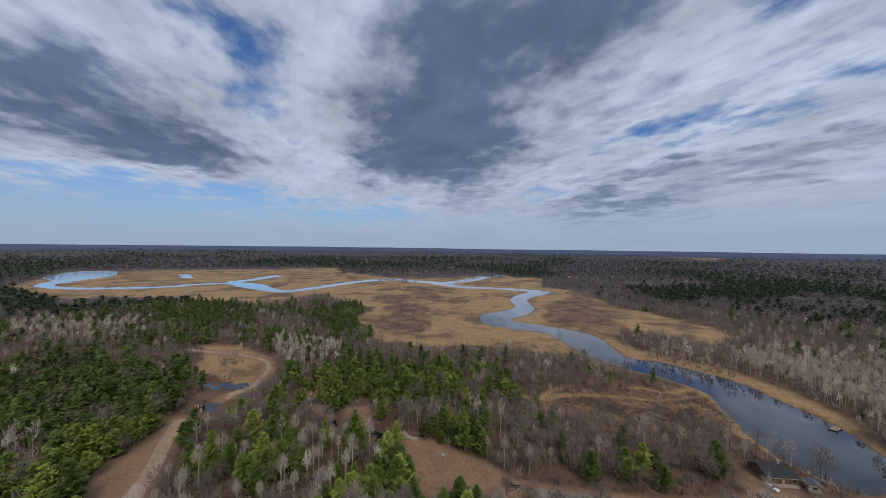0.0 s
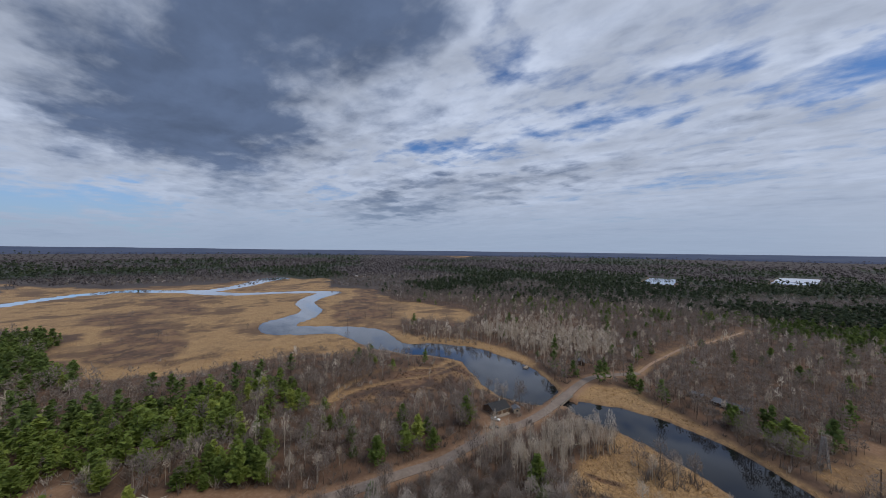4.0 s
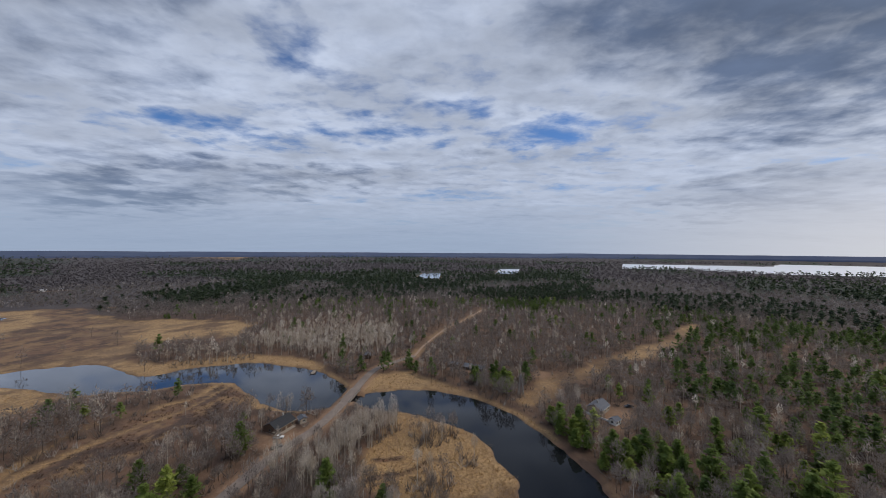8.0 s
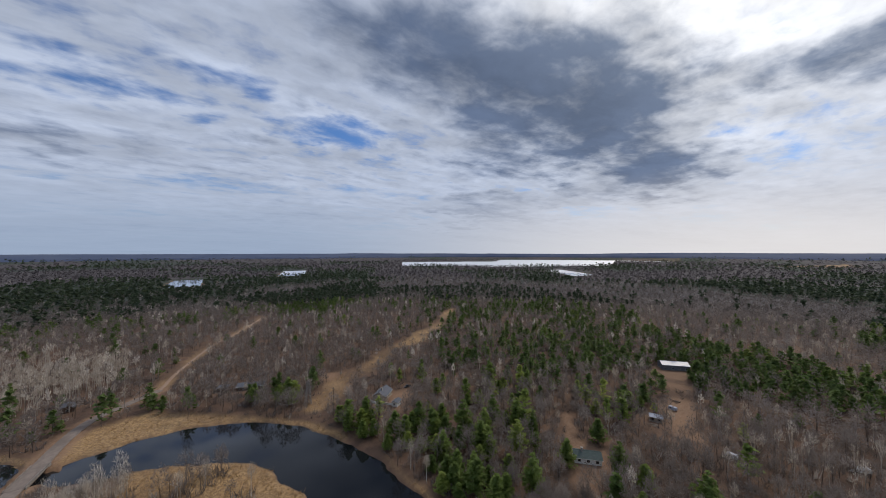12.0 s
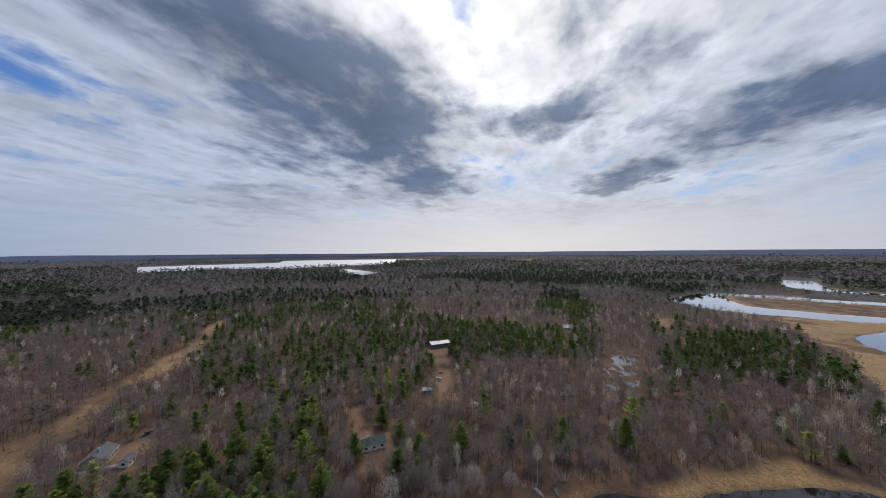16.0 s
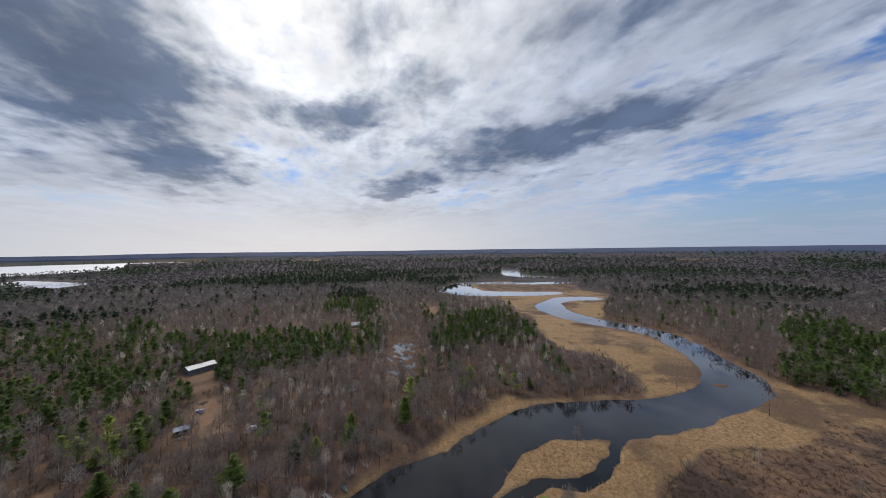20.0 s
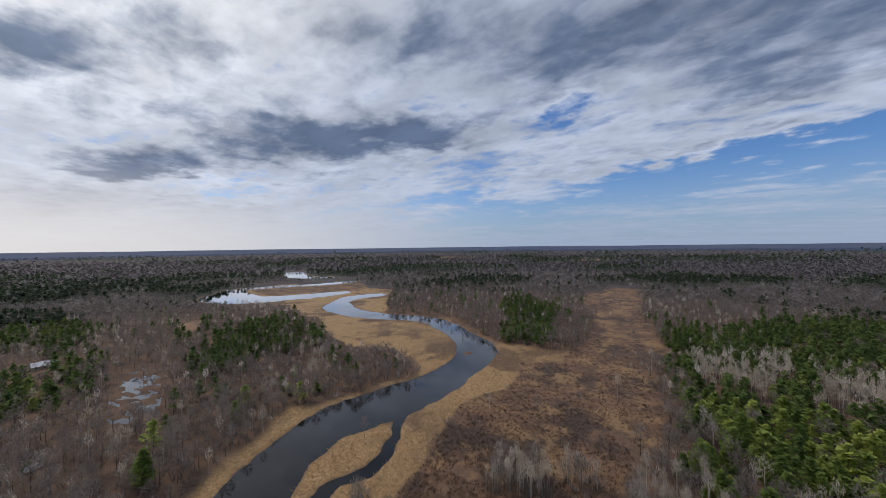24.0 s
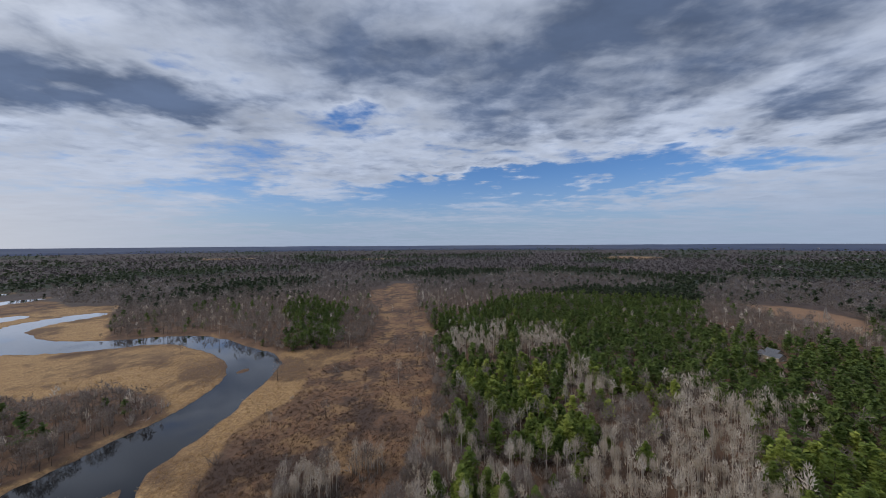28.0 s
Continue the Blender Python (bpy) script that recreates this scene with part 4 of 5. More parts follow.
for name, mask, shapes, mt, label in (("pine_woods", is_pine & (dist < FINE), pine_fine, M_PINE, "green pine stands behind the nearest trees"),
                                      ("pine_woods", is_pine & (dist >= FINE), pine_mid, M_MIDPINE, "green pine stands farther off"),
                                      ("bare_woods", is_bare & (dist < FINE), bare_fine, M_BARE, "leafless grey-brown hardwood forest round the river"),
                                      ("bare_woods", is_bare & (dist >= FINE), bare_mid, M_BARE, "leafless grey-brown hardwood forest farther off"),
                                      ("aspen_woods", is_pale & (dist < FINE), pale_fine, M_PALE, "pale leafless aspen groves round the river"),
                                      ("aspen_woods", is_pale & (dist >= FINE), pale_mid, M_PALE, "pale leafless aspen groves farther off")):
    k = mask & ~taken
    plant(name, shapes, pts[k], s["z"][k], rg, mt, label, "forest", 0.5, 1.06)

# --- far woods
pts, rg = scatter(lambda p: np.ones(len(p), bool), lambda r: 7.2 + (r - 520) * 0.0145, 520, 3700, 12)
s, open_ = woods(pts)
start = hills_from(pts[:, 0], pts[:, 1])
before = [woods(pts * lean) for lean in (1.06, 1.12)]
open_ = np.maximum.reduce([open_, *[np.where((w["water"] < 0) | (w["reed"] > 0.5), 1.0, 0.0) * (w["r"] < 1300) for w, _ in before]])
keep = (open_ < 0.5) & (s["water"] > 4) & (s["road"] > 4) & (s["r"] < start + 0.5 * (FAR - start))
pts = pts[keep]
s = {k: v[keep] for k, v in s.items()}
grow = 1 + np.clip((s["r"] - 620) / 1500, 0, 1.1)
is_pine = rg.random(len(pts)) < np.clip(s["pine"] * 1.05 + 0.05 * (s["r"] < 900), 0, 0.95)
is_pale = ~is_pine & (rg.random(len(pts)) < 0.5 * s["pale"])
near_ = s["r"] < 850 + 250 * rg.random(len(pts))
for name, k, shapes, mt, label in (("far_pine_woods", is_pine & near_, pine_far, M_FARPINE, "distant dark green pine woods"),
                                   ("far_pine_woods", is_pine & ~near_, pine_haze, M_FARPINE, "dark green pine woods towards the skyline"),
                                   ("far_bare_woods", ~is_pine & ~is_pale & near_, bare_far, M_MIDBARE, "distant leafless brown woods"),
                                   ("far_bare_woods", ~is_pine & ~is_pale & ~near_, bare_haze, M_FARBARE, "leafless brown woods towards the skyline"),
                                   ("far_aspen_woods", is_pale, bare_far, M_BARE, "distant pale leafless groves")):
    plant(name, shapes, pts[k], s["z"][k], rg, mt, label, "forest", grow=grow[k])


# ------------------------------------------------------------------ undergrowth: brush, scrub, reeds
def tuft(rng, h, w, n, width):
    root = rng.normal(size=(n, 3)) * w * 0.3
    root[:, 2] = 0
    tip = root * 1.6 + rng.normal(size=(n, 3)) * w * 0.45
    tip[:, 2] = h * rng.uniform(0.55, 1.1, n)
    return blades(rng, root, tip, np.full(n, width))


rng = np.random.default_rng(23)
brush = [tuft(rng, h, w, 16, 0.22) for h, w in ((3.2, 2.2), (2.4, 2.6), (4.2, 2.0), (2.8, 1.9))]
reeds = [tuft(rng, h, w, 8, 0.2) for h, w in ((0.8, 1.2), (0.6, 1.4), (1.0, 1.1))]
pts, rg = scatter(lambda p: np.ones(len(p), bool), lambda r: 2.3 + (r - 84) * 0.016, 88, 330, 31)
s, open_ = woods(pts)
roll = rg.random(len(pts))
k = ((open_ < 0.6) & (roll < 0.62) | (s["thicket"] < 1)) & (s["water"] > 4) & (s["road"] > 2.5) & (s["yard"] > 0)
plant("undergrowth", brush, pts[k], s["z"][k], rg, M_BARE, "leafless grey-brown brush under the trees", "shrubs", 0.6, 1.2)
pts, rg = scatter(lambda p: np.ones(len(p), bool), lambda r: 1.0 + (r - 88) * 0.010, 90, 300, 33)
s, open_ = woods(pts)
clump = value_noise(pts[:, 0], pts[:, 1], 9, 81)
roll = rg.random(len(pts))
k = (s["scrub"] > 0.5) & (s["reed"] < 0.5) & (s["water"] > 2) & (clump > -0.16) & (roll < 0.95)
plant("scrub", [tuft(rng, h, w, 11, 0.17) for h, w in ((1.3, 1.3), (0.9, 1.5), (1.7, 1.1))], pts[k], s["z"][k], rg, M_SCRUB, "low brown swamp scrub", "shrubs", 0.5, 1.0)
k = (s["reed"] > 0.5) & (s["water"] > 0.4) & (s["road"] > 3) & (clump > -0.2)
plant("reeds", reeds, pts[k], s["z"][k], rg, M_REED, "flattened tan reeds along the river banks", "reeds", 0.6, 1.15)

# thickened aspen groves
pts, rg = scatter(lambda p: np.ones(len(p), bool), lambda r: 3.4, 88, 330, 37)
s, open_ = woods(pts)
k = (s["pale"] > 0.5) & (open_ < 0.3) & (s["water"] > 5) & (rg.random(len(pts)) < 0.7)
plant("aspen_saplings", pale_mid, pts[k], s["z"][k], rg, M_PALE, "close-set young pale aspens without leaves", "forest", 0.5, 0.95)

pts, rg = scatter(lambda p: np.ones(len(p), bool), lambda r: 2.5, 86, 160, 39)
s, open_ = woods(pts)
k = (s["thicket"] < 0) & (s["grey"] > 0.45) & (s["water"] > 2) & (s["road"] > 2.5) & (s["yard"] > 0) & (rg.random(len(pts)) < 0.75)
plant("birch_grove", pale_fine, pts[k], s["z"][k], rg, M_PALE, "clumps of white birches without leaves on open ground", "trees", 0.55, 0.95)


# ------------------------------------------------------------------ things made by people
M_WHITE = material("white_siding", two_tone((0.84, 0.84, 0.82), (0.74, 0.74, 0.72), 1.5, relief=0.1), 0.7)
M_TAN = material("tan_siding", two_tone((0.42, 0.36, 0.29), (0.33, 0.28, 0.22), 1.5, relief=0.1), 0.8)
M_LOG = material("dark_timber", two_tone((0.14, 0.085, 0.055), (0.085, 0.052, 0.035), 2.0), 0.8)
M_ROOFDARK = material("dark_shingles", two_tone((0.020, 0.022, 0.027), (0.036, 0.038, 0.044), 1.8), 0.85)
M_ROOFGREEN = material("grey_green_shingles", two_tone((0.058, 0.085, 0.082), (0.085, 0.112, 0.107), 1.4), 0.85)
M_ROOFGREY = material("grey_shingles", two_tone((0.095, 0.105, 0.13), (0.14, 0.15, 0.175), 1.4), 0.85)
M_TIN = material("galvanised_sheet", two_tone((0.42, 0.45, 0.53), (0.32, 0.35, 0.43), 0.7, relief=0.1), 0.4)
M_GLASS = material("window_glass", lambda n, b: (n.put(b, "Base Color", (0.02, 0.025, 0.03, 1)), n.put(b, "Metallic", 0.0)), 0.08)
M_STONE = material("grey_stone", two_tone((0.30, 0.28, 0.26), (0.42, 0.40, 0.37), 2.5), 0.95)
M_CONCRETE = material("concrete", two_tone((0.42, 0.40, 0.37), (0.32, 0.30, 0.28), 1.0), 0.9)
M_OLDCONCRETE = material("weathered_concrete", two_tone((0.22, 0.20, 0.18), (0.14, 0.125, 0.11), 0.8), 0.95)
M_SLATE = material("slate_siding", two_tone((0.15, 0.16, 0.185), (0.11, 0.12, 0.14), 1.0, relief=0.1), 0.7)
M_STEEL = material("weathered_steel", two_tone((0.30, 0.29, 0.28), (0.20, 0.18, 0.17), 2.0), 0.5)
M_RUBBER = material("black_rubber", two_tone((0.02, 0.02, 0.02), (0.03, 0.03, 0.03), 4.0), 0.9)
M_TEAL = material("teal_hull", two_tone((0.30, 0.55, 0.55), (0.25, 0.46, 0.47), 1.5, relief=0.0), 0.4)
M_PAINT = material("white_car_paint", two_tone((0.78, 0.79, 0.80), (0.70, 0.71, 0.72), 1.0, relief=0.0), 0.3)
M_DARKPAINT = material("dark_car_paint", two_tone((0.05, 0.055, 0.065), (0.035, 0.04, 0.045), 1.0, relief=0.0), 0.3)
M_WOOD = material("grey_weathered_boards", two_tone((0.34, 0.29, 0.24), (0.24, 0.20, 0.17), 2.5), 0.9)
M_CHAR = material("charred_wood", two_tone((0.02, 0.018, 0.016), (0.05, 0.045, 0.04), 3.0), 0.95)


def part(name, bm, mat, parent, label=""):
    me = bpy.data.meshes.new(name)
    bm.normal_update()
    bm.to_mesh(me)
    bm.free()
    me.materials.append(mat)
    ob = new(name, me)
    ob.parent = parent
    return tagged(ob, label)


def block(sx, sy, sz, x=0, y=0, z=0, bevel=0.02, m=None):
    """A bevelled box standing on z."""
    bm = bmesh.new()
    bmesh.ops.create_cube(bm, size=1, matrix=pose(x, y, z + sz / 2) @ Matrix.Diagonal((sx, sy, sz, 1)))
    if bevel:
        bmesh.ops.bevel(bm, geom=list(bm.edges), offset=bevel, segments=1, affect="EDGES")
    if m is not None:
        bm.transform(m)
    return bm


def prism(profile, length, m=None, y0=0.0):
    """A profile in x, z drawn out along y."""
    bm = bmesh.new()
    a = [bm.verts.new((x, y0, z)) for x, z in profile]
    b = [bm.verts.new((x, y0 + length, z)) for x, z in profile]
    bm.faces.new(a), bm.faces.new(list(reversed(b)))
    for i in range(len(a)):
        j = (i + 1) % len(a)
        bm.faces.new((a[j], a[i], b[i], b[j]))
    bmesh.ops.recalc_face_normals(bm, faces=list(bm.faces))
    if m is not None:
        bm.transform(m)
    return bm


def tube(r, h, x=0, y=0, z=0, sides=10, r2=None, m=None):
    bm = bmesh.new()
    bmesh.ops.create_cone(bm, cap_ends=True, segments=sides, radius1=r, radius2=r if r2 is None else r2, depth=h, matrix=pose(x, y, z + h / 2))
    if m is not None:
        bm.transform(m)
    return bm


def height_at(x, y):
    return float(survey(np.array([float(x)]), np.array([float(y)]))["z"][0])


def thing(name, x, y, turn, label, category, group="", z=None, size=UNIT):
    """An Empty at a place of the plan; its parts are drawn in units of the plan, or in metres where size is 1."""
    e = tagged(new(name), label, category, group)
    e.matrix_basis = pose(x * UNIT, y * UNIT, (height_at(x, y) - 0.05 if z is None else z) * UNIT, 0, 0, turn) @ Matrix.Scale(size, 4)
    return e


def window(parent, x, y, z, w, h, face, frame_mat):
    """A window on a wall; face: the turn of the wall's outside about z."""
    m = pose(x, y, z, 0, 0, face)
    f = part("window", block(w + 0.16, 0.10, h + 0.16, 0, 0, 0, 0.01, m), frame_mat, parent)
    part("pane", block(w, 0.05, h, 0, -0.05, 0.08, 0, m), M_GLASS, f)
    part("sill", block(w + 0.26, 0.18, 0.06, 0, -0.05, -0.04, 0.01, m), frame_mat, f)


def house(name, x, y, turn, L, W, H, pitch, wall_mat, roof_mat, trim, label, category="house", windows=3, chimney=False, porch=False, sheet=False):
    """A gabled house: ridge along its own x; windows on both long sides."""
    e = thing(name, x, y, turn, label, category, size=1.0)
    t = 0.2
    rise = W / 2 * pitch
    part("foundation", block(L + 0.1, W + 0.1, 0.5, 0, 0, -0.35), M_CONCRETE, e)
    part("wall", block(L, t, H, 0, -W / 2 + t / 2, 0.1), wall_mat, e)
    part("wall", block(L, t, H, 0, W / 2 - t / 2, 0.1), wall_mat, e)
    for s in (-1, 1):
        gable = [(-W / 2 + t, 0.1), (W / 2 - t, 0.1), (W / 2 - t, H + 0.1), (0, H + 0.1 + rise - t * pitch), (-W / 2 + t, H + 0.1)]
        part("gable_wall", prism(gable, t, pose(s * (L / 2 - t / 2) - t / 2, 0, 0, 0, 0, -90)), wall_mat, e)
    over, th = 0.45, 0.18
    for s in (-1, 1):
        w2 = W / 2 + over
        prof = [(0, H + 0.1 + rise), (s * w2, H + 0.1 + rise - w2 * pitch), (s * w2, H + 0.1 + rise - w2 * pitch + th), (0, H + 0.1 + rise + th)]
        slope = part("roof", prism(prof, L + 2 * over, pose(-L / 2 - over, 0, 0, 0, 0, -90)), roof_mat, e)
        if sheet:
            for k in range(int(L / 1.2) + 1):
                xx = -L / 2 - over + 0.1 + k * 1.2
                rib = [(s * 0.1, H + 0.1 + rise + th - 0.1 * pitch), (s * w2, H + 0.1 + rise - w2 * pitch + th), (s * w2, H + 0.16 + rise - w2 * pitch + th), (s * 0.1, H + 0.16 + rise + th - 0.1 * pitch)]
                part("seam", prism(rib, 0.05, pose(xx, 0, 0, 0, 0, -90)), roof_mat, slope)
        else:
            n = 7
            for k in range(1, n):
                q = k / n * w2
                z0 = H + 0.1 + rise - q * pitch + th
                course = [(s * (q - 0.02), z0 + 0.004), (s * (q + w2 / n * 0.9), z0 - w2 / n * 0.9 * pitch + 0.004), (s * (q + w2 / n * 0.9), z0 - w2 / n * 0.9 * pitch + 0.03), (s * (q - 0.02), z0 + 0.045)]
                part("shingle_course", prism(course, L + 2 * over - 0.06, pose(-L / 2 - over + 0.03, 0, 0, 0, 0, -90)), roof_mat, slope)
        part("fascia", block(L + 2 * over, 0.06, 0.2, 0, s * (W / 2 + over + 0.04), H + 0.1 + rise - w2 * pitch - 0.02), trim, e)
    part("ridge_cap", block(L + 2 * over, 0.3, 0.08, 0, 0, H + 0.1 + rise + th - 0.03), roof_mat, e)
    for s in (-1, 1):
        for k in range(windows):
            xx = (k + 0.5) / windows * L - L / 2
            if s == -1 and k == windows // 2:
                d = part("door", block(1.0, 0.1, 2.05, xx, s * W / 2, 0.15), trim, e)
                part("handle", tube(0.04, 0.1, xx + 0.38, s * W / 2 - 0.1, 1.1, 6), M_STEEL, d)
            else:
                window(e, xx, s * W / 2, 1.0, 1.3, 1.15, 0 if s == -1 else 180, trim)
    for s in (-1, 1):
        window(e, s * L / 2, 0, 1.0, 1.2, 1.1, 90 * s, trim)
    if chimney:
        c = part("chimney", block(0.8, 0.8, rise + 1.6, L * 0.2, 0.5, H), M_STONE, e)
        part("cap", block(1.0, 1.0, 0.12, L * 0.2, 0.5, H + rise + 1.6), M_CONCRETE, c)
    if porch:
        d = part("deck", block(L * 0.7, 2.4, 0.15, 0, -W / 2 - 1.25, 0.2), M_WOOD, e)
        for k in range(5):
            part("post", block(0.1, 0.1, 0.9, (k / 4 - 0.5) * L * 0.68, -W / 2 - 2.4, 0.35), trim, d)
        part("rail", block(L * 0.7, 0.1, 0.08, 0, -W / 2 - 2.4, 1.25), trim, d)
    return e


house("cabin", 101.5, -90.5, math.degrees(math.atan2(10, 6)), 11.9, 7, 2.7, 0.5, M_WHITE, M_ROOFGREEN, M_WHITE, "small white cabin with a grey-green shingle roof among bare trees", windows=3, chimney=True)
house("house", 116.3, 113.6, -4, 12.5, 10, 2.8, 0.5, M_LOG, M_ROOFDARK, M_TAN, "dark timber riverside house with a black shingle roof", windows=3, chimney=True, porch=True)
house("boathouse", 123.5, 107.5, 60, 4.2, 3.8, 2.6, 0.5, M_TAN, M_ROOFGREY, M_WHITE, "small tan outbuilding with a pale roof beside the river house", "shed", windows=2)
house("barn", 162.2, -217.2, 58.6, 20, 10.5, 4.2, 0.34, M_SLATE, M_TIN, M_WHITE, "long slate-grey pole barn with a bright grey metal roof", "barn", windows=4, sheet=True)
house("house", 180, -24, 150, 12.5, 8.8, 3.1, 0.6, M_TAN, M_ROOFGREY, M_WHITE, "grey-roofed house behind tall pines above the river", windows=3, chimney=True)
house("garden_shed", 168.5, -29.5, 140, 5.2, 4, 2.7, 0.5, M_WHITE, M_ROOFGREY, M_WHITE, "white garden shed at the end of a low white wall", "shed", windows=2)
house("ranch_house", 216.5, 47, 85, 17.5, 8.1, 2.7, 0.35, M_LOG, M_ROOFGREY, M_WHITE, "long low brown house with a grey roof facing the river", windows=6, porch=True)
house("ranch_garage", 217.5, 61.5, 85, 6.9, 6.2, 2.7, 0.35, M_LOG, M_ROOFGREY, M_TAN, "low brown garage beside the long house", "garage", windows=2)
house("tool_shed", 115, -142.5, 40, 6.2, 4.5, 2.6, 0.45, M_WOOD, M_TIN, M_WOOD, "weathered grey board shed with a tin roof", "shed", windows=2, sheet=True)
house("forest_house", 89, -337, 20, 13.8, 10, 3.1, 0.5, M_TAN, M_TIN, M_WHITE, "far house with a pale metal roof among pines", windows=3, sheet=True)
house("far_house", -278, 145, 35, 15, 10, 3.1, 0.5, M_TAN, M_ROOFGREY, M_WHITE, "grey-roofed house half hidden by pines", windows=3)
house("far_house", -289, 152, 35, 8.8, 7.5, 2.9, 0.5, M_TAN, M_ROOFGREY, M_WHITE, "grey-roofed garage half hidden by pines", "garage", windows=2)
house("hunting_cabin", 214, 128, 30, 8.8, 6.2, 2.8, 0.5, M_LOG, M_ROOFGREY, M_TAN, "low timber cabin among bare trees by the road", windows=3)

house("farm_building", 354, 912, 60, 18, 10, 4.0, 0.35, M_WHITE, M_TIN, M_WHITE, "far white farm building with a metal roof beyond the marsh", "barn", windows=4, sheet=True)
house("farm_building", 376, 906, 70, 11, 8, 3.2, 0.4, M_WHITE, M_TIN, M_WHITE, "smaller far white farm building beyond the marsh", "barn", windows=3, sheet=True)

# low white wall by the garden shed
wall_thing = thing("garden_wall", 172, -20, 0, "low white wall stepping down a grassy slope to the shed", "wall")
turns = ((178.5, -15.5), (174.5, -18.5), (171.5, -23.5), (168.5, -28.5))
for (x0, y0), (x1, y1) in zip(turns[:-1], turns[1:]):
    span = math.hypot(x1 - x0, y1 - y0)
    for k in range(4):
        u = (k + 0.5) / 4
        part("panel", block(span / 4 + 0.05, 0.3, 1.15, 0, 0, -0.2, 0.03, pose(x0 + (x1 - x0) * u - 172, y0 + (y1 - y0) * u + 20, 0, 0, 0, math.degrees(math.atan2(y1 - y0, x1 - x0)))), M_WHITE, wall_thing)


def wheel(parent, x, y, r=0.36, w=0.24):
    m = pose(x, y, r, 90, 0, 0)
    t = part("wheel", tube(r, w, 0, 0, -w / 2, 14, m=m), M_RUBBER, parent)
    part("rim", tube(r * 0.6, w + 0.04, 0, 0, -w / 2 - 0.02, 10, m=m), M_STEEL, t)


def pickup(x, y, turn, paint, label, group=""):
    e = thing("pickup_truck", x, y, turn, label, "vehicle", group, size=1.0)
    side = [(-2.6, 0.45), (2.6, 0.45), (2.65, 0.85), (2.5, 1.05), (1.1, 1.12), (-2.6, 1.12)]
    part("body", prism(side, 1.85, y0=-0.925), paint, e)
    cab = part("cab", prism([(-0.7, 1.12), (1.15, 1.12), (0.6, 1.75), (-0.55, 1.78)], 1.6, y0=-0.8), paint, e)
    part("windscreen", prism([(1.10, 1.20), (1.16, 1.20), (0.68, 1.70), (0.62, 1.70)], 1.4, y0=-0.7), M_GLASS, cab)
    for s in (-1, 1):
        part("side_window", block(1.0, 0.04, 0.4, 0.05, s * 0.81, 1.25, 0), M_GLASS, cab)
        part("headlight", block(0.08, 0.3, 0.16, 2.63, s * 0.7, 0.75, 0.01), M_WHITE, e)
    part("bed_floor", block(1.7, 1.5, 0.06, -1.7, 0, 1.1, 0), M_RUBBER, e)
    part("bumper", block(0.15, 1.8, 0.2, 2.68, 0, 0.42), M_STEEL, e)
    for xx in (-1.6, 1.7):
        for s in (-1, 1):
            wheel(e, xx, s * 0.85)
    return e


def trailer(x, y, turn, L, label, mat=None):
    """A small box caravan."""
    e = thing("camping_trailer", x, y, turn, label, "trailer", size=0.95)
    prof = [(-L / 2, 0.5), (L / 2, 0.5), (L / 2 + 0.2, 1.2), (L / 2 - 0.3, 2.4), (-L / 2 + 0.2, 2.4), (-L / 2 - 0.1, 1.4)]
    part("body", prism(prof, 2.1, y0=-1.05), mat or M_WHITE, e)
    part("roof_cover", block(L - 0.5, 2.0, 0.08, 0, 0, 2.4), M_TIN, e)
    for s in (-1, 1):
        window(e, L * 0.2, s * 1.05, 1.2, 0.9, 0.6, 0 if s == -1 else 180, M_STEEL)
        wheel(e, -0.2, s * 0.95, 0.33)
    part("tow_bar", block(1.3, 0.12, 0.1, L / 2 + 0.7, 0, 0.5), M_STEEL, e)
    return e


pickup(109.6, 107.6, -68, M_PAINT, "white pickup truck parked beside the dark house")
pickup(189, -39.5, 110, M_DARKPAINT, "dark truck parked on bare dirt behind the house")
pickup(103.9, 102.9, -30, M_DARKPAINT, "dark truck on the verge near the road")
trailer(85, -144, 20, 4.5, "small white trailer under bare trees")
trailer(64.5, -179, 60, 4.2, "white camping trailer in a bare-tree clearing")
trailer(51, -182, 35, 5.5, "long pale trailer beside a pile of boards")
trailer(120, -160, 15, 4.6, "pale grey trailer on the dirt clearing", M_TIN)


def boat(x, y, turn, mat, label, z=None):
    e = thing("rowing_boat", x, y, turn, label, "boat", z=z, size=1.15)
    bm = bmesh.new()
    rows = []
    for k in range(9):
        u = k / 8
        w = 0.72 * math.sin(math.pi * min(0.98, u * 0.62 + 0.36)) ** 0.7
        rows.append([bm.verts.new((u * 4.4 - 2.2, w * s, h)) for s, h in ((-1, 0.55 + 0.15 * u * u), (-0.75, 0.12), (0, 0.02 + 0.1 * u ** 3), (0.75, 0.12), (1, 0.55 + 0.15 * u * u))])
    for a, b in zip(rows[:-1], rows[1:]):
        for i in range(4):
            bm.faces.new((a[i], b[i], b[i + 1], a[i + 1]))
    bm.faces.new(rows[0])
    bmesh.ops.solidify(bm, geom=list(bm.faces), thickness=0.05)
    part("hull", bm, mat, e)
    for xx in (-1.1, 0.2, 1.1):
        part("seat", block(0.3, 1.05, 0.05, xx, 0, 0.38), M_WOOD, e)
    return e


boat(33, -107.5, 130, M_TEAL, "pale teal rowing boat pulled up on the reedy bank")
boat(37.5, -104, 150, M_WHITE, "white rowing boat pulled up on the reedy bank")
boat(66, -177.5, 70, M_WHITE, "white boat lying on the forest floor")

dock = thing("dock", 179, 147.2, 24, "dark floating dock on the river bank", "dock", z=0.1)
part("deck_frame", block(6.0, 2.4, 0.25, 0, 0, 0), M_LOG, dock)
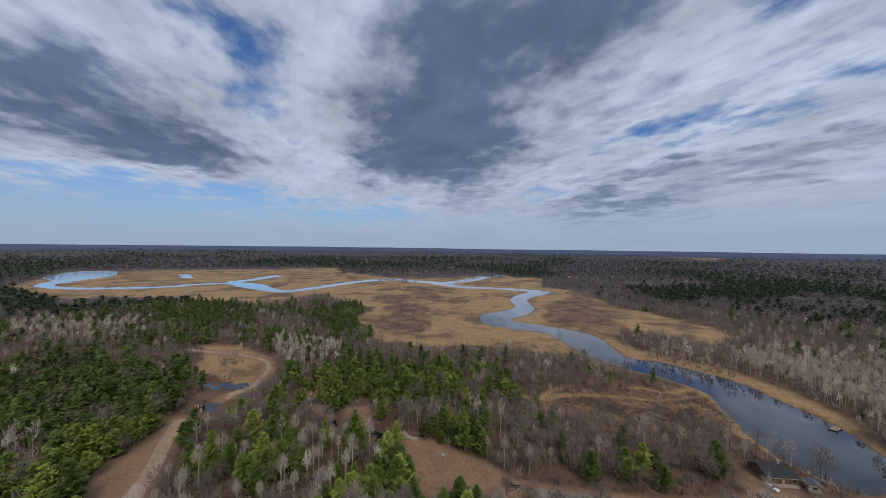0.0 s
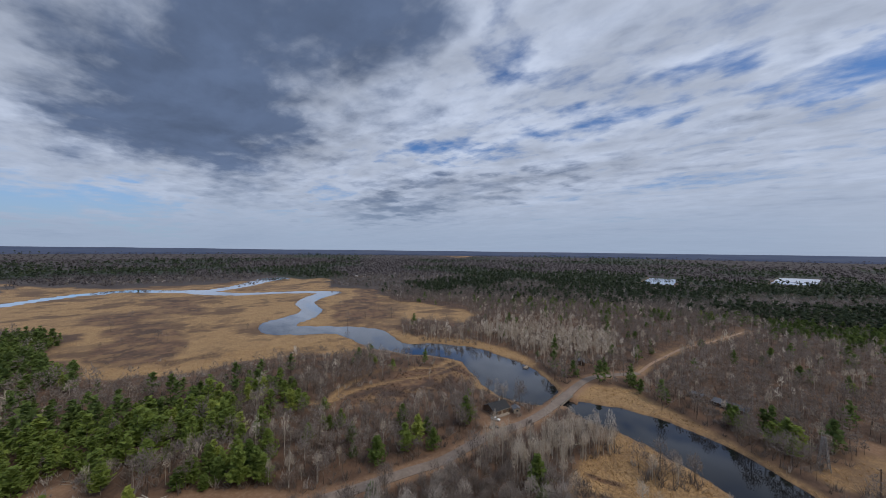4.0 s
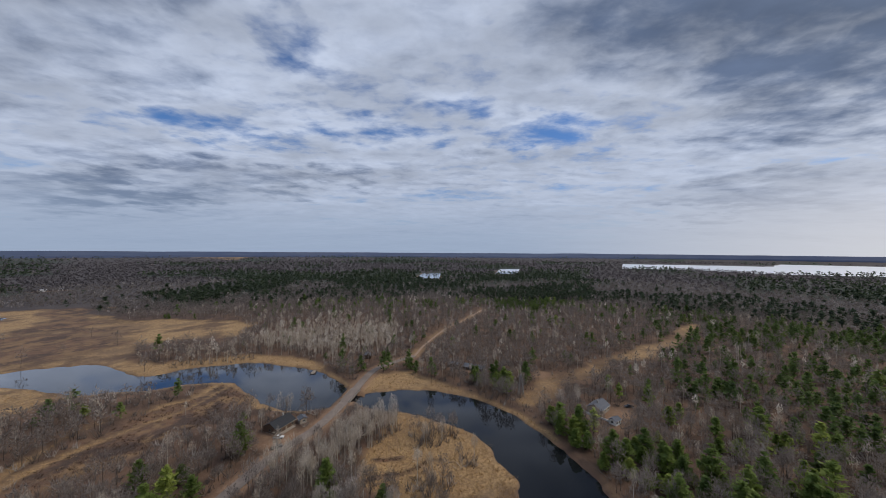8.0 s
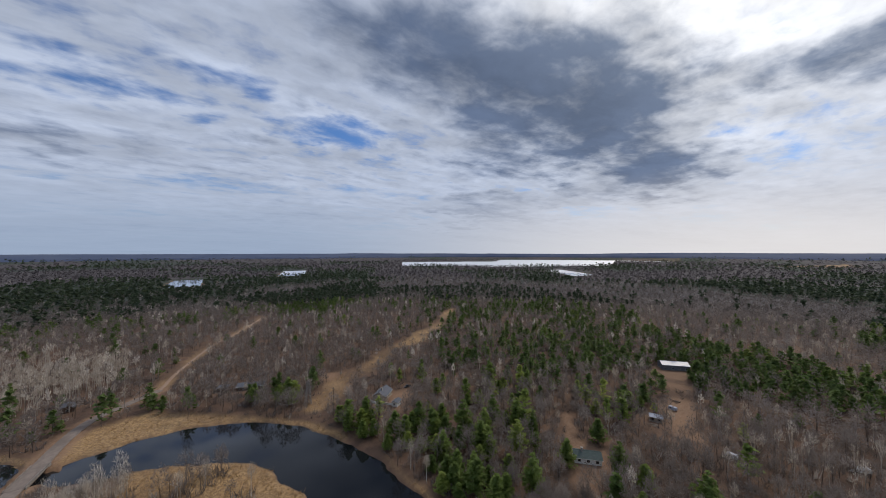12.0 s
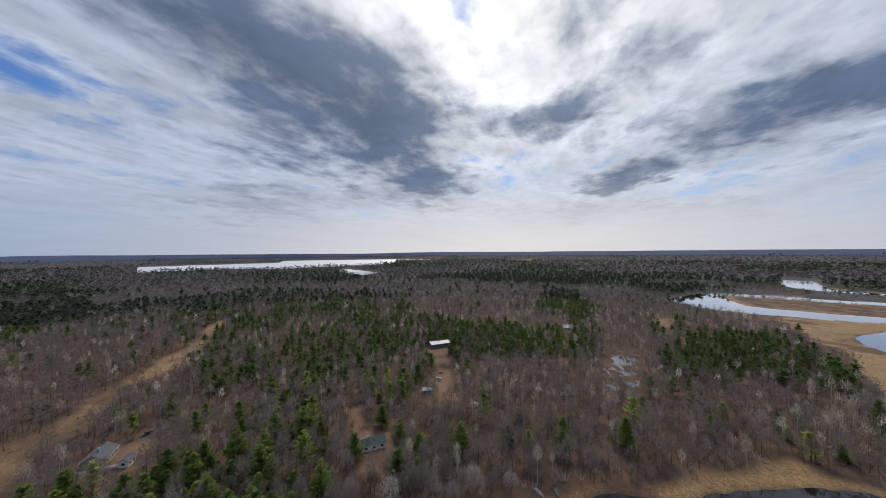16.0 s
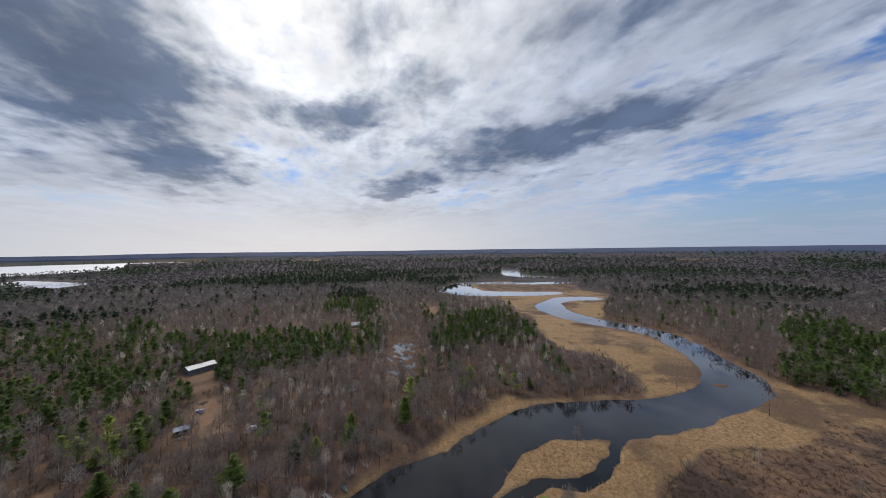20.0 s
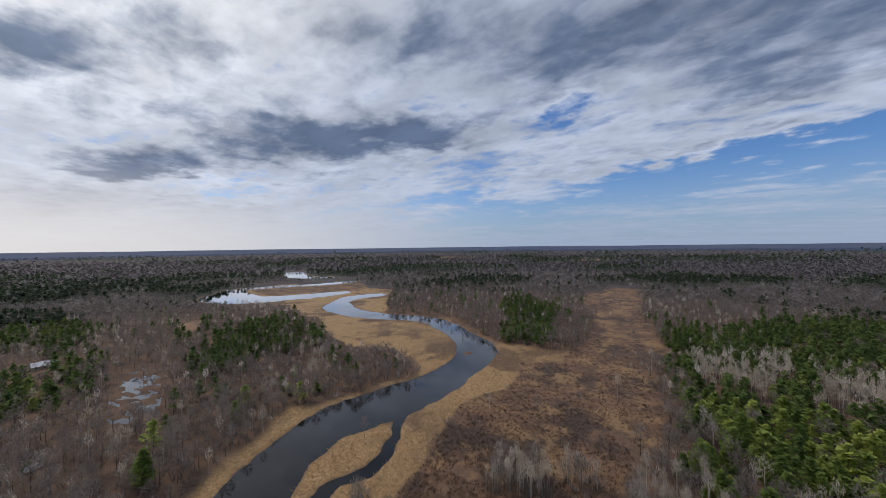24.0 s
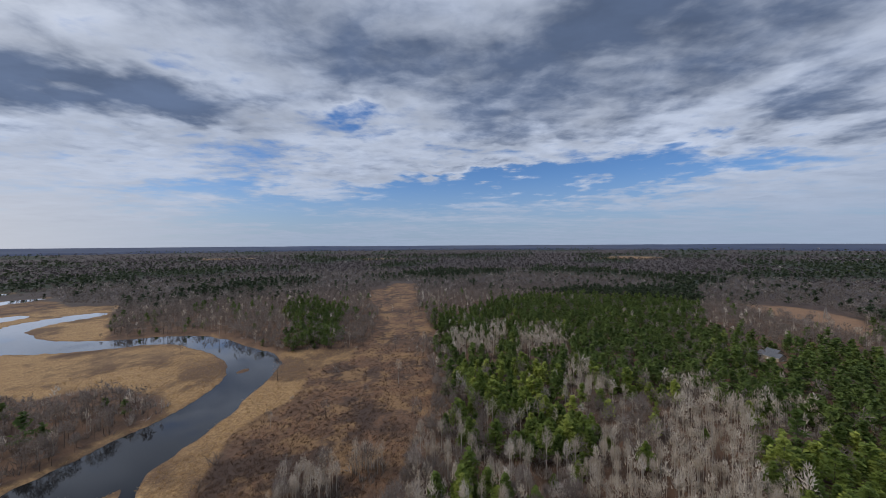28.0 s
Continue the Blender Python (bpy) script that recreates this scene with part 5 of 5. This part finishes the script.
for k in range(12):
    part("plank", block(0.42, 2.5, 0.06, -2.75 + k * 0.5, 0, 0.26, 0.01), M_WOOD, dock)
for sx_ in (-2.6, 2.6):
    for sy_ in (-1.1, 1.1):
        part("pile", tube(0.1, 2.0, sx_, sy_, -0.9, 8), M_LOG, dock)

for dx, dy, turn, sc in ((128, 121.5, 60, 0.55), (133.5, 117.5, 40, 0.5), (135, 111.5, 20, 0.55)):
    copy_thing(dock, pose(dx * UNIT, dy * UNIT, 0.15, 0, 0, turn) @ Matrix.Scale(sc, 4))

pole = thing("utility_pole", 178.5, 1.5, 35, "grey wooden utility pole with a crossarm in a clearing", "pole")
part("shaft", tube(0.16, 9.5, 0, 0, 0, 8), M_LOG, pole)
part("crossarm", block(2.6, 0.14, 0.16, 0, 0.16, 8.7, 0.02), M_LOG, pole)
for px in (-1.15, -0.4, 0.4, 1.15):
    part("insulator", tube(0.05, 0.2, px, 0.16, 8.86, 6), M_WHITE, pole)

def strut(a, b, r=0.05):
    """A thin square bar from a to b."""
    a, b = Vector(a), Vector(b)
    m = Matrix.Translation(a) @ (b - a).to_track_quat("Z", "Y").to_matrix().to_4x4()
    return block(2 * r, 2 * r, (b - a).length, 0, 0, 0, 0, m)


tower = thing("lattice_tower", 185.4, 14.2, 20, "slender pale steel lattice tower among bare trees near the river", "tower")
TALL, LEVELS = 12.0, 6
for k in range(LEVELS):
    z0, z1 = TALL * k / LEVELS, TALL * (k + 1) / LEVELS
    w0, w1 = 1.5 - 1.1 * k / LEVELS, 1.5 - 1.1 * (k + 1) / LEVELS
    c0 = [(sx * w0, sy * w0, z0) for sx, sy in ((-1, -1), (1, -1), (1, 1), (-1, 1))]
    c1 = [(sx * w1, sy * w1, z1) for sx, sy in ((-1, -1), (1, -1), (1, 1), (-1, 1))]
    for q in range(4):
        part("leg", strut(c0[q], c1[q], 0.09), M_STEEL, tower)
        part("brace", strut(c0[q], c1[(q + 1) % 4]), M_STEEL, tower)
        part("brace", strut(c0[(q + 1) % 4], c1[q]), M_STEEL, tower)
        part("girt", strut(c1[q], c1[(q + 1) % 4]), M_STEEL, tower)

copy_thing(tower, pose(-434 * UNIT, 270 * UNIT, height_at(-434, 270) * UNIT, 0, 0, 40))

# ------------------------------------------------------------------ the bridge
bridge = thing("bridge", 153.6, 102.1, 10.5, "short weathered concrete road bridge with low dark rails", "bridge", z=0)
part("deck", block(15, 5.3, 0.45, 0, 0, 1.6, 0.05), M_OLDCONCRETE, bridge)
part("asphalt_surface", block(15, 4.75, 0.08, 0, 0, 2.06, 0.0), M_ASPHALT, bridge)
for s_ in (-1, 1):
    part("abutment", block(2.0, 5.6, 2.6, s_ * 6.6, 0, -1.0, 0.08), M_OLDCONCRETE, bridge)
    part("kerb", block(15, 0.22, 0.16, 0, s_ * 2.5, 2.06), M_OLDCONCRETE, bridge)
    for k in range(8):
        part("rail_post", block(0.1, 0.1, 0.6, -7.2 + k * 2.057, s_ * 2.52, 2.2), M_STEEL, bridge)
    for hh in (2.45, 2.72):
        part("guard_rail", block(15, 0.05, 0.10, 0, s_ * 2.45, hh), M_STEEL, bridge)

# ------------------------------------------------------------------ small things in the clearing and on the banks
rng = np.random.default_rng(91)


def rock(x, y, size, label):
    bm = bmesh.new()
    bmesh.ops.create_icosphere(bm, subdivisions=2, radius=size)
    for v in bm.verts:
        v.co *= 1 + 0.25 * noise.noise(v.co * 1.3 / size + Vector((x, y, 0)))
        v.co.z *= 0.6
    ob = part("boulder", bm, M_STONE, None)
    ob.matrix_basis = pose(x * UNIT, y * UNIT, height_at(x, y) * UNIT + size * 0.2, 0, 0, x * 37 % 360)
    return tagged(ob, label, "rock", "boulders")


rock(1, 123, 0.9, "pale boulder on the bare clearing")
for k in range(5):
    rock(24 + rng.uniform(-2, 2), 106 + rng.uniform(-1.5, 1.5), rng.uniform(0.3, 0.6), "pale stone round a burnt brush pile")


def logs(name, x, y, turn, n, length, mat, label):
    e = thing(name, x, y, turn, label, "logs")
    for k in range(n):
        m = pose(rng.uniform(-0.8, 0.8), rng.uniform(-1.2, 1.2), 0.2 + 0.18 * (k % 3), 0, 90 + rng.uniform(-8, 8), rng.uniform(-35, 35))
        part("log", tube(0.14, length * rng.uniform(0.6, 1), 0, 0, -length / 2, 7, 0.08, m), mat, e)
    return e


logs("fallen_trunks", -12, 133, -40, 6, 12, M_PALEBARK, "pale fallen trunks along the edge of the clearing")
logs("burnt_pile", 25, 107, 20, 9, 3, M_CHAR, "charred brush pile in a ring of stones")
logs("board_pile", 48, -184, 15, 8, 4, M_WOOD, "pile of grey boards under the trees")
logs("driftwood", 172, -6, 70, 5, 6, M_PALEBARK, "bleached driftwood on the river bank")
logs("log_pile", 112, -137, 50, 8, 4, M_WOOD, "stacked logs beside the board shed")
logs("log_pile", 126, -170, 20, 7, 4, M_BARK, "stacked logs on the dirt clearing")
